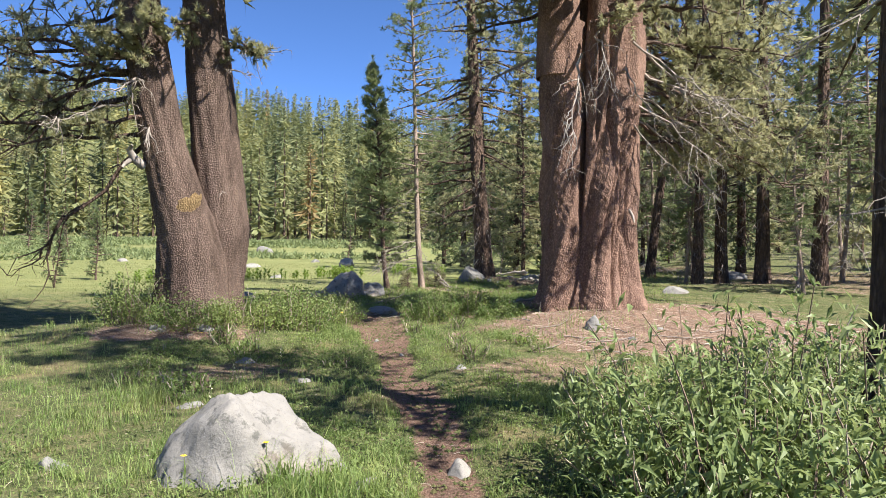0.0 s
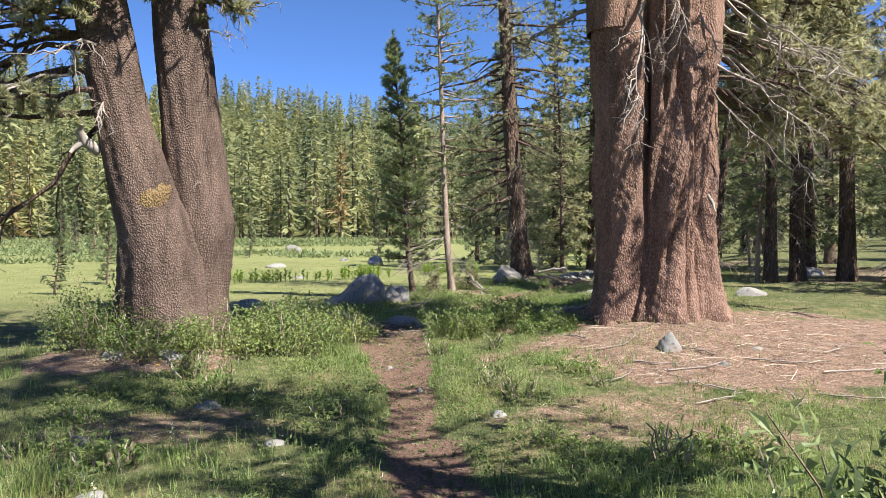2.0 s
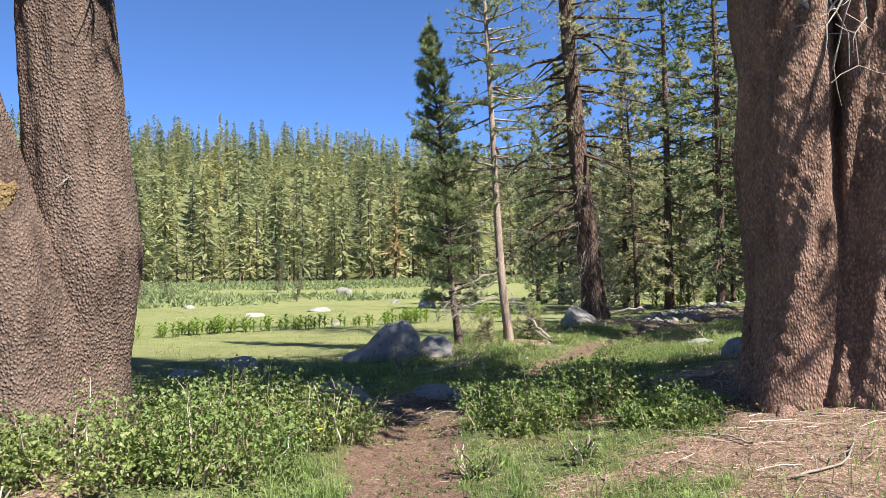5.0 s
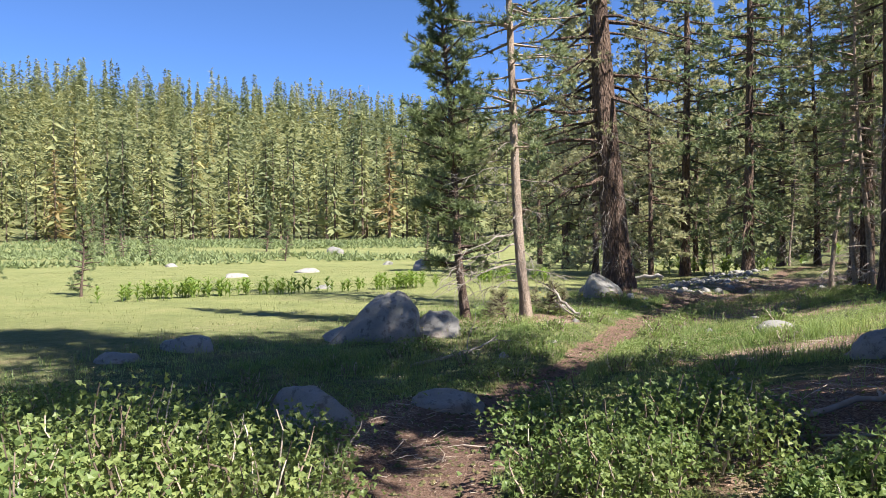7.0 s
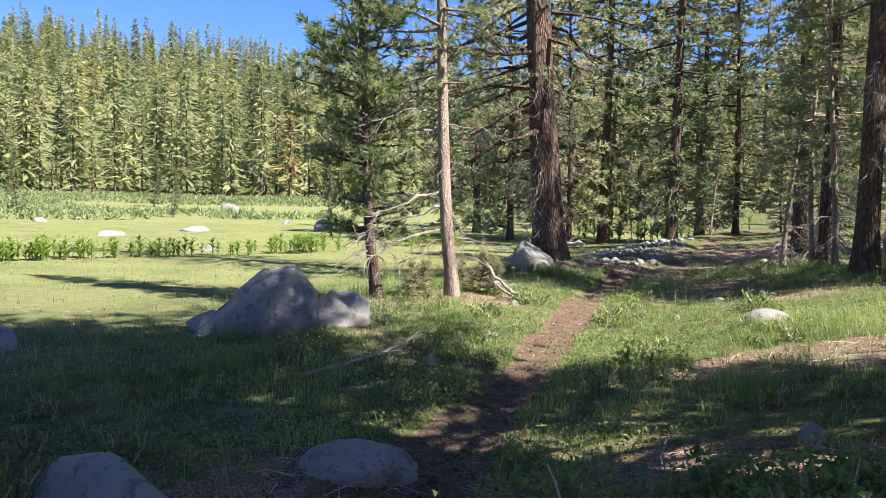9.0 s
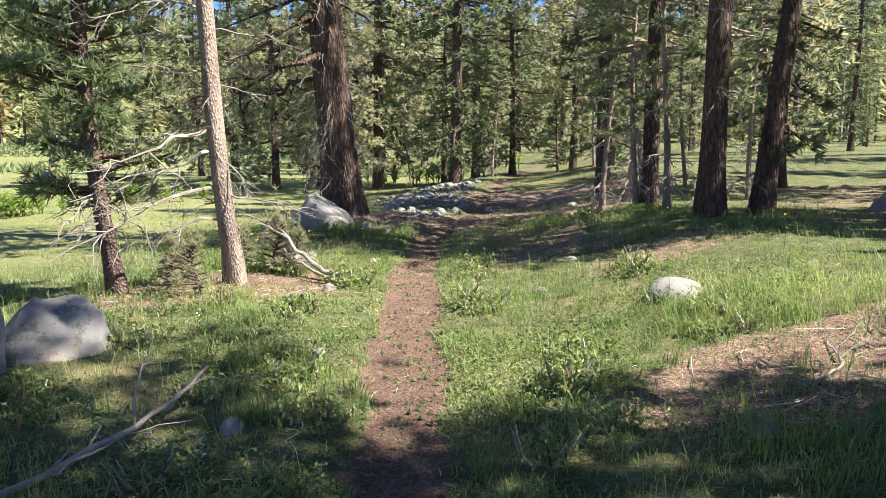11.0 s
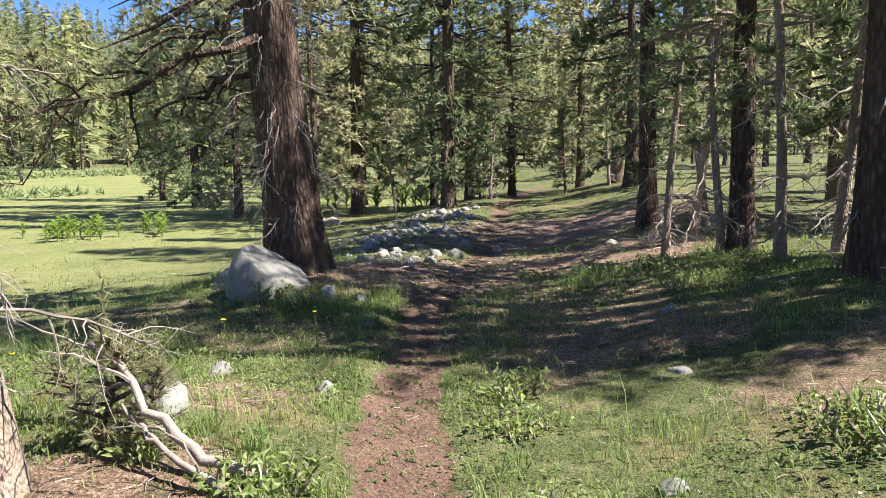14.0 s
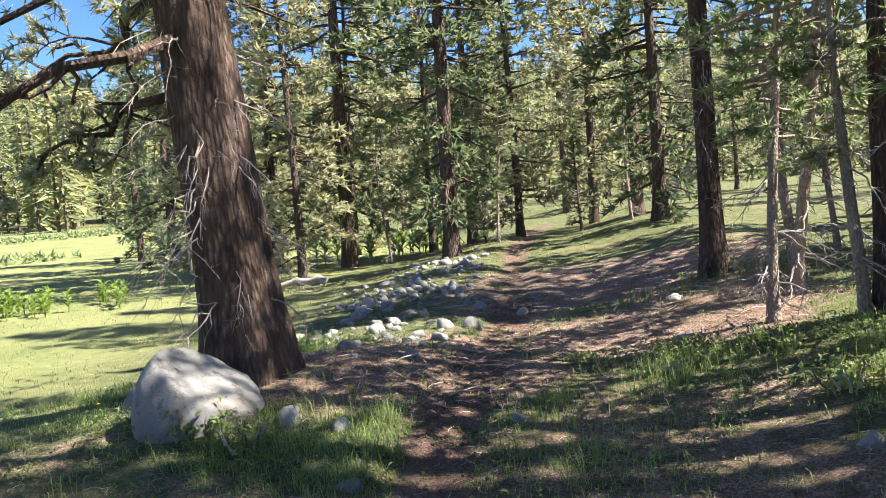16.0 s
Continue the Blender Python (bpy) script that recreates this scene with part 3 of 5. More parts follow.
def build_great_pine():
    """The broad bole right of the trail, four stems fused to head height and beyond."""
    bx, by = 2.72, 14.3
    root = tagged(new("great_pine"), "broad red-brown pine of several fused trunks with drooping dead branches", "tree")

    def circles(z):
        s = 0.06 * z
        return ((-0.42 - 0.4 * s, -0.10, 0.47 + 0.02 * math.sin(z)), (0.10 + 0.02 * z, -0.36 + 0.02 * z, 0.46 - 0.02 * z), (0.46 + 0.03 * z, 0.02, 0.46), (-0.02, 0.35, 0.52), (0.68 - 0.02 * z, -0.2, 0.22 * max(0, 1 - z / 3) + 0.05))
    part("trunk", fused_trunk(circles, 5.2), BARK_RED, root, smooth=True)
    rng = np.random.default_rng(21)
    for sx, sy, r, lx in ((-0.55, -0.08, 0.42, -0.01), (0.22, -0.2, 0.30, 0.01), (0.62, 0.05, 0.40, 0.03), (0.0, 0.4, 0.42, 0.0)):
        z = np.linspace(4.2, 19, 26)
        line = np.stack([sx + lx * (z - 4.2) + 0.05 * np.sin(z), sy + 0.02 * (z - 4.2), z], 1)
        g = Geo()
        g.tube(line, np.interp(z, [4.2, 19], [r, 0.08]), 16)
        part("stem", g, BARK_RED, root, smooth=True)
    limbs, crown = Geo(), Geo()
    # high crown that throws the shade
    cs, ds = [], []
    for b in range(125):
        h = rng.uniform(6.8, 18.5)
        az = rng.uniform(0.6, 5.4)
        ln = 3.6 * (1 - (h - 6.8) / 15) * rng.uniform(0.5, 1.15)
        d = unit((math.cos(az), math.sin(az), rng.uniform(-0.25, 0.3)))
        a = np.array([0.1, 0.1, h])
        limbs.tube(spur_line(a, d, ln, -0.05, rng, 5, 0.15), np.linspace(0.06, 0.01, 5), 4, False)
        w = rng.uniform(0.3, 1, 16)
        cs.append(a + d * (w * ln)[:, None] + rng.normal(size=(16, 3)) * 0.26)
        ds.append(np.tile(d * 0.6 + np.array([0, 0, 0.4]), (16, 1)))
    # lower branches, out of view, added to thicken that shade
    for b in range(55):
        h, az = rng.uniform(6.0, 10), rng.uniform(0.7, 5.0)
        ln = rng.uniform(2.4, 4.4)
        d = unit((math.cos(az), math.sin(az), rng.uniform(-0.12, 0.15)))
        a = np.array([0.1, 0.1, h])
        limbs.tube(spur_line(a, d, ln, -0.05, rng, 5, 0.15), np.linspace(0.06, 0.01, 5), 4, False)
        w = rng.uniform(0.35, 1, 20)
        cs.append(a + d * (w * ln)[:, None] + rng.normal(size=(20, 3)) * np.array([0.34, 0.34, 0.16]))
        ds.append(np.tile(d * 0.6 + np.array([0, 0, 0.4]), (20, 1)))
    # unseen branches added where their shade falls on the trail and shrubs
    for b in range(130):
        if b < 34:
            h, az = rng.uniform(6.5, 9.5), rng.uniform(0.9, 2.4)
        elif b < 94:
            h, az = rng.uniform(6.0, 8.5), rng.uniform(-2.7, -1.5)
        else:
            h, az = rng.uniform(10.5, 14), rng.uniform(-0.5, 0.8)
        ln = rng.uniform(2.4, 3.6) if 34 <= b < 94 else rng.uniform(2.6, 4.6)
        d = unit((math.cos(az), math.sin(az), rng.uniform(-0.12, 0.2)))
        a = np.array([0.1, 0.1, h])
        limbs.tube(spur_line(a, d, ln, -0.05, rng, 5, 0.15), np.linspace(0.06, 0.01, 5), 4, False)
        w = rng.uniform(0.35, 1, 20)
        cs.append(a + d * (w * ln)[:, None] + rng.normal(size=(20, 3)) * np.array([0.34, 0.34, 0.16]))
        ds.append(np.tile(d * 0.6 + np.array([0, 0, 0.4]), (20, 1)))
    crown.tufts(np.concatenate(cs), np.concatenate(ds), 9, 0.26, 0.06, 0.7, rng)
    part("branchwork", limbs, BARK_RED, root)
    part("crown", crown, NEEDLE_PINE, root)
    # living boughs that hang beside the bole
    for k in range(27):
        wood, nee = Geo(), Geo()
        h = rng.uniform(3.0, 6.8)
        az = rng.uniform(0.0, 0.95)
        d = (math.cos(az), math.sin(az), rng.uniform(-0.30, 0.12))
        bough(wood, nee, (0.6 * math.cos(az), 0.6 * math.sin(az), h), d, rng.uniform(2.2, 4.6), 0.045, -0.16, rng, 11, 10, 0.12, 0.024, 7)
        br = part("bough", wood, BARK_GREY, root)
        part("needles", nee, NEEDLE_PINE, br)
    for h, az, ln in ((5.6, -2.2, 2.0), (6.3, 2.9, 2.3), (5.9, -1.7, 1.7), (6.6, -2.6, 2.4), (5.4, -1.2, 2.2), (5.6, -0.9, 2.6), (5.2, -1.5, 1.4), (5.9, -0.6, 2.8), (5.3, -0.7, 2.0), (5.5, 3.0, 1.6)):
        wood, nee = Geo(), Geo()
        bough(wood, nee, (0.6 * math.cos(az), 0.6 * math.sin(az), h), (math.cos(az), math.sin(az), -0.1), ln, 0.05, -0.12, rng, 8, 9, 0.10, 0.019, 6)
        br = part("bough", wood, BARK_GREY, root)
        part("needles", nee, NEEDLE_PINE, br)
    # bare branches
    for h, az, ln, fall, r in ((4.5, -1.9, 1.9, -0.95, 0.045), (4.9, -1.55, 1.4, -0.8, 0.03), (4.2, -1.75, 0.9, -1.1, 0.02), (3.7, -0.35, 1.7, -0.75, 0.04), (4.4, -0.2, 2.6, -0.45, 0.05), (3.9, 0.1, 2.1, -0.55, 0.045),
                               (4.8, -0.6, 2.4, -0.6, 0.04), (4.6, 3.05, 1.0, -0.25, 0.07), (3.3, -0.5, 1.5, -0.9, 0.03), (4.9, -0.05, 3.0, -0.5, 0.05), (3.5, 0.25, 2.2, -0.7, 0.035), (4.3, -0.9, 1.4, -0.8, 0.03)):
        g = Geo()
        d = np.array([math.cos(az), math.sin(az), fall])
        dead_branch(g, (0.86 * math.cos(az), 0.72 * math.sin(az), h), d, ln * 0.9, r * 0.62, -0.15, rng, 12, 5)
        part("dead_branch", g, DEADWOOD, root)
    for x, y, z, ln in ((0.62, -0.62, 1.75, 0.24), (-0.55, -0.62, 3.3, 0.14)):
        g = Geo()
        g.tube([(x, y, z), (x + 0.04, y - 0.1, z - ln * 0.5), (x + 0.06, y - 0.14, z - ln)], [0.02, 0.026, 0.008], 8)
        part("broken_stub", g, DEADWOOD, root, "pale broken branch stub", True)
    # roots
    for az, ln in ((-0.5, 1.1), (-0.15, 1.3), (-1.1, 0.7), (3.3, 0.9), (3.9, 0.8), (-0.85, 0.9)):
        g = Geo()
        p0 = np.array([0.75 * math.cos(az), 0.75 * math.sin(az), 0.06])
        t = np.linspace(0, 1, 7)[:, None]
        pts = p0 + t * ln * np.array([math.cos(az), math.sin(az), 0]) + np.concatenate([0.08 * np.sin(t * 5 + az), 0.06 * np.cos(t * 4), -0.13 - 0.30 * t], 1)
        g.tube(pts, np.linspace(0.10, 0.02, 7), 8)
        part("root", g, BARK_RED, root, smooth=True)
    return place(root, bx, by, 0, 1, 0.02)


def build_twin_pine():
    """Two trunks sharing one foot, left of the trail."""
    root = tagged(new("twin_pine"), "pine with two fused grey-brown trunks and an ochre lichen patch", "tree")
    rng = np.random.default_rng(31)
    spans = (("trunk", (-4.16, 12.72), ((0, 0.62), (0.5, 0.56), (1.0, 0.53), (1.45, 0.47), (1.95, 0.415), (2.8, 0.355), (3.6, 0.35), (5.3, 0.33), (17, 0.08)), ((0, 0.0), (0.9, -0.02), (1.45, -0.08), (1.95, -0.23), (2.8, -0.44), (3.6, -0.58), (5.3, -0.84), (17, -1.7)), -0.05),
             ("trunk", (-3.88, 13.1), ((0, 0.46), (0.6, 0.43), (1.5, 0.46), (2.2, 0.43), (3.65, 0.395), (5.4, 0.355), (18, 0.08)), ((0, 0.0), (0.6, 0.0), (1.5, 0.06), (2.8, -0.05), (3.65, -0.13), (5.35, -0.31), (18, -0.9)), 0.03))
    bx, by = -3.95, 12.9
    tops = []
    for name, (x, y), radii, shift, ly in spans:
        z = np.arange(-0.3, radii[-1][0], 0.06)
        zz = np.maximum(z, 0)
        r = np.interp(zz, [a for a, _ in radii], [b for _, b in radii]) * (1 + 0.08 * np.exp(-zz / 0.3))
        px = x - bx + np.interp(zz, [a for a, _ in shift], [b for _, b in shift])
        line = np.stack([px, np.full_like(px, y - by) + ly * zz, z], 1)
        g = Geo()
        sides = 110
        g.tube(line, r, sides)
        v = g.v[0].reshape(len(z), sides, 3)
        th = np.linspace(0, 2 * np.pi, sides, endpoint=False)[None]
        zc = z[:, None]
        amp = 0.025 * wavy(th * 3 + 0 * zc, zc, 0.5, 3) + 0.02 * np.sin(4 * th + 0.8 * zc) + 0.02 * np.sin(7 * th - 1.3 * zc) + 0.016 * np.sin(13 * th + 2.2 * zc) + 0.022 * wavy(th * 0.42 + 0 * zc, zc, 0.035, 6) * (1.2 - 0.6 * np.clip(zc / 4, 0, 1)) + 0.05 * np.sin(3 * th + 2) * np.exp(-np.maximum(zc, 0) / 0.5)
        g.v[0] = (line[:, None] + (v - line[:, None]) * (1 + amp[..., None])).reshape(-1, 3)
        part(name, g, BARK_GREY, root, smooth=True)
        tops.append(line)
    limbs, crown = Geo(), Geo()
    cs, ds = [], []
    for b in range(105):
        line = tops[b % 2]
        h = rng.uniform(6.5, 16.5)
        a = np.array([np.interp(h, line[:, 2], line[:, k]) for k in range(3)])
        az = rng.uniform(0, 6.283)
        ln = 3.2 * (1 - (h - 6.5) / 13) * rng.uniform(0.5, 1.15)
        d = unit((math.cos(az), math.sin(az), rng.uniform(-0.25, 0.3)))
        limbs.tube(spur_line(a, d, ln, -0.05, rng, 5, 0.15), np.linspace(0.055, 0.01, 5), 4, False)
        w = rng.uniform(0.3, 1, 15)
        cs.append(a + d * (w * ln)[:, None] + rng.normal(size=(15, 3)) * 0.24)
        ds.append(np.tile(d * 0.6 + np.array([0, 0, 0.4]), (15, 1)))
    # branches added above the view to dapple the trunks with shade
    for b in range(46):
        line = tops[b % 2]
        h, az = rng.uniform(5.7, 8.0), rng.uniform(-1.5, 0.35)
        a = np.array([np.interp(h, line[:, 2], line[:, k]) for k in range(3)])
        ln = rng.uniform(1.4, 3.2)
        d = unit((math.cos(az), math.sin(az), rng.uniform(0.0, 0.25)))
        limbs.tube(spur_line(a, d, ln, -0.05, rng, 5, 0.15), np.linspace(0.045, 0.01, 5), 4, False)
        w = rng.uniform(0.3, 1, 14)
        cs.append(a + d * (w * ln)[:, None] + rng.normal(size=(14, 3)) * 0.22)
        ds.append(np.tile(d * 0.6 + np.array([0, 0, 0.4]), (14, 1)))
    crown.tufts(np.concatenate(cs), np.concatenate(ds), 9, 0.24, 0.05, 0.7, rng)
    part("branchwork", limbs, BARK_GREY, root)
    part("crown", crown, NEEDLE_PINE, root)

    def stem(i, h):
        return np.array([np.interp(h, tops[i][:, 2], tops[i][:, k]) for k in range(3)])
    for i, h, az, tilt, ln, sag in ((0, 3.6, 3.35, 0.0, 2.2, 0.05), (0, 3.9, -2.5, 0.12, 2.2, 0.0), (0, 4.3, -1.9, 0.05, 1.3, -0.1), (0, 4.6, 3.0, 0.1, 2.9, 0.0), (0, 5.2, -2.7, 0.1, 3.0, -0.1), (0, 3.3, -2.2, -0.2, 1.4, -0.1),
                                 (0, 4.2, -1.4, 0.05, 1.3, -0.05), (1, 4.6, -0.3, 0.05, 1.2, -0.3), (0, 3.1, 3.5, -0.15, 2.6, 0.0), (0, 5.6, -2.2, 0.1, 2.6, -0.1), (0, 4.9, 2.6, 0.1, 2.8, 0.0), (0, 4.1, -2.9, -0.05, 2.8, -0.05), (0, 4.6, -1.7, 0.0, 1.2, -0.15), (0, 4.75, -1.1, 0.0, 1.1, -0.15), (1, 4.9, -1.6, 0.0, 1.2, -0.15), (0, 3.75, -2.8, -0.15, 3.0, 0.0), (0, 4.5, 3.3, 0.0, 3.4, -0.05), (0, 3.9, -3.0, -0.1, 2.4, -0.05)):
        wood, nee = Geo(), Geo()
        bough(wood, nee, stem(i, h), (math.cos(az), math.sin(az), tilt), ln, 0.05, sag, rng, 9, 10, 0.095, 0.019, 6)
        br = part("bough", wood, BARK_DARK, root)
        part("needles", nee, NEEDLE_PINE, br)
    for i, h, az, fall, ln, r in ((0, 3.2, 3.3, -0.85, 2.7, 0.05), (0, 4.4, 3.2, -0.5, 2.8, 0.04), (1, 4.9, -0.15, -0.25, 1.3, 0.03), (1, 4.3, -0.5, -0.15, 1.0, 0.02), (0, 3.6, -2.4, -0.3, 1.6, 0.03), (0, 3.4, -1.5, -0.9, 0.9, 0.03),
                               (0, 5.3, 2.9, 0.5, 3.2, 0.08), (0, 3.9, -1.7, -0.2, 1.4, 0.03), (1, 2.2, -1.2, -0.1, 0.5, 0.012)):
        g = Geo()
        dead_branch(g, stem(i, h), (math.cos(az), math.sin(az), fall), ln, r, -0.12, rng, 9, 5)
        part("dead_branch", g, DEADWOOD if r < 0.035 else BARK_DARK, root)
    g = Geo()
    s = stem(0, 2.62)
    g.tube([s + (-0.3, -0.2, -0.12), s + (-0.42, -0.34, 0.0), s + (-0.46, -0.4, 0.12), s + (-0.40, -0.44, 0.2)], [0.075, 0.07, 0.05, 0.02], 9)
    g.tube([s + (-0.42, -0.34, 0.0), s + (-0.52, -0.42, -0.1), s + (-0.55, -0.46, -0.16)], [0.05, 0.035, 0.02], 7)
    part("broken_stub", g, DEADWOOD, root, "pale forked branch stub", True)
    # lichen crust over the old branch scar
    s = stem(0, 1.86)
    bm = bmesh.new()
    bmesh.ops.create_icosphere(bm, subdivisions=4, radius=1)
    for vert in bm.verts:
        n = 1 + 0.45 * noise.noise(vert.co * 1.8) + 0.08 * noise.noise(vert.co * 6)
        turn = 0.75 + 0.5 * vert.co.x * n + 0.25 * vert.co.z
        r = 0.42 - 0.04 * vert.co.y
        vert.co = Vector((r * math.sin(turn), -r * math.cos(turn), 0.19 * vert.co.z * n))
    me = bpy.data.meshes.new("lichen_patch")
    bm.to_mesh(me)
    bm.free()
    me.materials.append(LICHEN)
    me.polygons.foreach_set("use_smooth", [True] * len(me.polygons))
    ob = part("lichen_patch", me, LICHEN, root, "ochre crust round an old branch scar")
    ob.location = s
    return place(root, bx, by, 0, 1, 0.02)


build_great_pine()
build_twin_pine()

# the pair of slim trees by the pointed boulder
place(conifer("young_pine", "slim young pine with dense dark green foliage and a bent foot", 41, 7.0, 0.085, 0.8, 1.2, 175, 19, 18, BARK_GREY, NEEDLE_YOUNG, 0.13, 0.019, (-0.05, 0), 0.7, 0.10, 10, 0.5, hook=-0.2, sides=12, spread=0.85, flat=0.7), -1.76, 23.5)
slim = place(conifer("slim_pine", "slim pale-barked pine with bare grey lower branches", 42, 12, 0.098, 2.9, 1.5, 125, 15, 18, BARK_PALE, NEEDLE_YOUNG, 0.13, 0.018, (-0.045, 0), 0.8, -0.1, 12, 0.5, dead_from=0.5, sides=16, spread=0.85, wob=0.04, hook=-0.10), -0.70, 23.42)
rng = np.random.default_rng(61)
for h, az, tilt, ln, r in ((0.62, 3.0, -0.15, 1.1, 0.014), (0.95, -2.7, -0.35, 1.3, 0.02), (1.02, 2.9, 0.0, 1.2, 0.013), (1.30, -2.95, -0.12, 1.3, 0.02), (1.52, -2.8, -0.1, 1.25, 0.022), (1.58, 3.1, -0.05, 1.0, 0.014), (2.05, -2.9, 0.1, 0.8, 0.012),
                           (2.35, 3.0, 0.15, 0.7, 0.02), (2.6, -2.6, 0.0, 1.2, 0.014), (2.85, 3.0, -0.1, 1.3, 0.014), (0.9, -0.4, -0.05, 0.9, 0.012), (1.25, -0.9, -0.5, 0.6, 0.010), (1.4, -1.4, -0.7, 0.5, 0.010), (2.4, -0.2, -0.1, 0.9, 0.012)):
    g = Geo()
    dead_branch(g, (-0.045 * h - 0.09, 0, h), (math.cos(az), math.sin(az), tilt), ln, r, -0.18, rng, 9, 3)
    part("dead_branch", g, DEADWOOD, slim)
# the dark trunk with the boulder at its foot
dark = place(conifer("dark_pine", "old dark-barked pine hung with grey dead twigs", 43, 20, 0.345, 3.1, 3.4, 160, 24, 14, BARK_DARK, NEEDLE_PINE, 0.13, 0.018, (-0.065, 0.01), 0.7, -0.35, 60, 0.85, dead_from=0.6, sides=24, spread=0.7), 1.47, 28.95)
rng = np.random.default_rng(8)
for h, dx, dy, dz, ln, sag in ((2.85, -0.9, -0.35, -0.42, 3.0, 0.0), (3.6, -0.9, -0.1, -0.15, 3.2, -0.1), (4.4, -0.8, -0.6, -0.1, 3.0, -0.15), (3.3, -0.5, 0.8, -0.1, 2.6, -0.1), (4.9, -0.95, 0.2, 0.0, 3.4, -0.15), (2.4, -0.7, 0.5, -0.35, 1.8, 0.0)):
    wood, nee = Geo(), Geo()
    bough(wood, nee, (-0.065 * h, 0, h), (dx, dy, dz), ln, 0.055, sag, rng, 11, 9, 0.10, 0.019, 6)
    br = part("bough", wood, BARK_DARK, dark)
    part("needles", nee, NEEDLE_PINE, br)
for k in range(22):
    g = Geo()
    h, az = rng.uniform(0.8, 4.5), rng.uniform(-3.6, 0.3)
    dead_branch(g, (-0.065 * h + 0.28 * math.cos(az), 0.28 * math.sin(az), h), (math.cos(az), math.sin(az), rng.uniform(-1.2, -0.1)), rng.uniform(0.4, 0.9), 0.006, -0.3, rng, 7, 4)
    part("dead_branch", g, DEADWOOD, dark)
# grove right of the trail
TREES_RIGHT = "trees of the grove by the trail"
g1 = conifer("grove_pine", "dark grove pine with bare grey lower branches", 44, 15, 0.19, 4.2, 1.7, 62, 15, 10, BARK_DARK, NEEDLE_PINE, 0.16, 0.03, (0.0, 0), 0.75, -0.3, 34, 0.9, TREES_RIGHT, sides=14, spread=0.7)
place(g1, 5.85, 24.65)
place(conifer("grove_pine", "grove pine whose trunk leans aside as it rises", 45, 14, 0.16, 4.4, 1.7, 52, 14, 10, BARK_DARK, NEEDLE_PINE, 0.16, 0.03, (0.12, 0), 0.75, -0.3, 22, 0.9, TREES_RIGHT, sides=14, spread=0.7), 6.6, 24.5)
thin = conifer("grove_sapling", "thin grey-barked sapling with bare lower twigs", 46, 7.5, 0.055, 1.3, 1.05, 62, 13, 14, BARK_PALE, NEEDLE_YOUNG, 0.13, 0.02, (0.01, 0), 0.8, -0.2, 16, 0.6, "thin saplings of the grove", dead_from=0.25, sides=10, spread=0.8, wob=0.16)
place(thin, 5.98, 27.8)
for x, y, turn, s in ((6.2, 27.0, 70, 0.95), (6.1, 26.0, 190, 1.1), (6.95, 28.5, 280, 1.2), (7.0, 22.0, 20, 0.9), (7.35, 22.2, 130, 1.0), (7.1, 26.2, 240, 1.25), (8.0, 29.5, 100, 1.2)):
    copy_at(thin, x, y, turn, s)
for x, y, turn, s in ((9.3, 41.0, 10, 0.8), (12.9, 40.0, 60, 0.9), (7.2, 44.2, 160, 0.75), (10.9, 46.5, 220, 0.8), (3.2, 45.0, 300, 0.8), (9.8, 30.5, 90, 0.85), (8.9, 27.4, 30, 0.9), (9.4, 20.2, 30, 0.9), (10.2, 21.6, 110, 1.1), (11.0, 19.4, 200, 1.2), (11.8, 22.6, 250, 1.3), (12.6, 20.2, 320, 1.3), (8.8, 18.6, 150, 0.8), (12.9, 24.6, 75, 1.3), (10.4, 17.6, 15, 1.1)):
    copy_at(thin, x, y, turn, s)
# the second to fourth are added to throw shade over the trail
for x, y, turn, s in ((8.1, 22.3, 100, 1.0), (9.2, 22.0, 250, 1.1), (10.3, 20.9, 20, 1.15), (7.3, 21.9, 70, 0.85), (7.6, 30.5, 200, 0.85), (6.4, 26.9, 150, 0.8)):
    copy_at(g1, x, y, turn, s)

WOODS = "conifers of the wood"
fir = conifer("dark_fir", "tall dense dark green fir", 51, 21, 0.2, 1.0, 2.5, 165, 14, 7, BARK_DARK, NEEDLE_FIR, 0.28, 0.075, (0.0, 0), 0.7, -0.4, 8, 0.7, WOODS, spread=0.6, flat=0.6)
place(fir, 7.29, 39.3, 0)
pine_a = conifer("wood_pine", "woodland pine with yellow-green needles", 52, 17, 0.17, 0.9, 2.4, 115, 18, 7, BARK_GREY, NEEDLE_PINE, 0.25, 0.085, (0.01, 0), 0.7, -0.3, 5, 1.0, WOODS, spread=0.7)
place(pine_a, 10.3, 45.2, 40)
pine_b = conifer("wood_pine", "woodland pine with open yellow-green crown", 53, 14, 0.14, 0.5, 2.2, 115, 18, 7, BARK_DARK, NEEDLE_PINE, 0.25, 0.085, (-0.02, 0), 0.75, -0.25, 5, 0.9, WOODS, spread=0.7)
place(pine_b, 11.35, 43.8, 10)
fir_b = conifer("wood_fir", "broad dark green fir with boughs near the ground", 54, 12, 0.18, 0.4, 2.2, 125, 14, 7, BARK_DARK, NEEDLE_FIR, 0.27, 0.075, (0.0, 0), 0.8, -0.35, 4, 0.6, WOODS, spread=0.6, flat=0.6)
place(fir_b, 12.0, 37.5, 0)
small = conifer("sapling_pine", "small bright green sapling pine", 55, 2.4, 0.035, 0.12, 0.55, 60, 9, 9, BARK_GREY, NEEDLE_YOUNG, 0.10, 0.02, (0.0, 0), 0.85, 0.0, 0, 0.3, "saplings on the meadow", spread=0.8)
place(small, -13.7, 26.3)
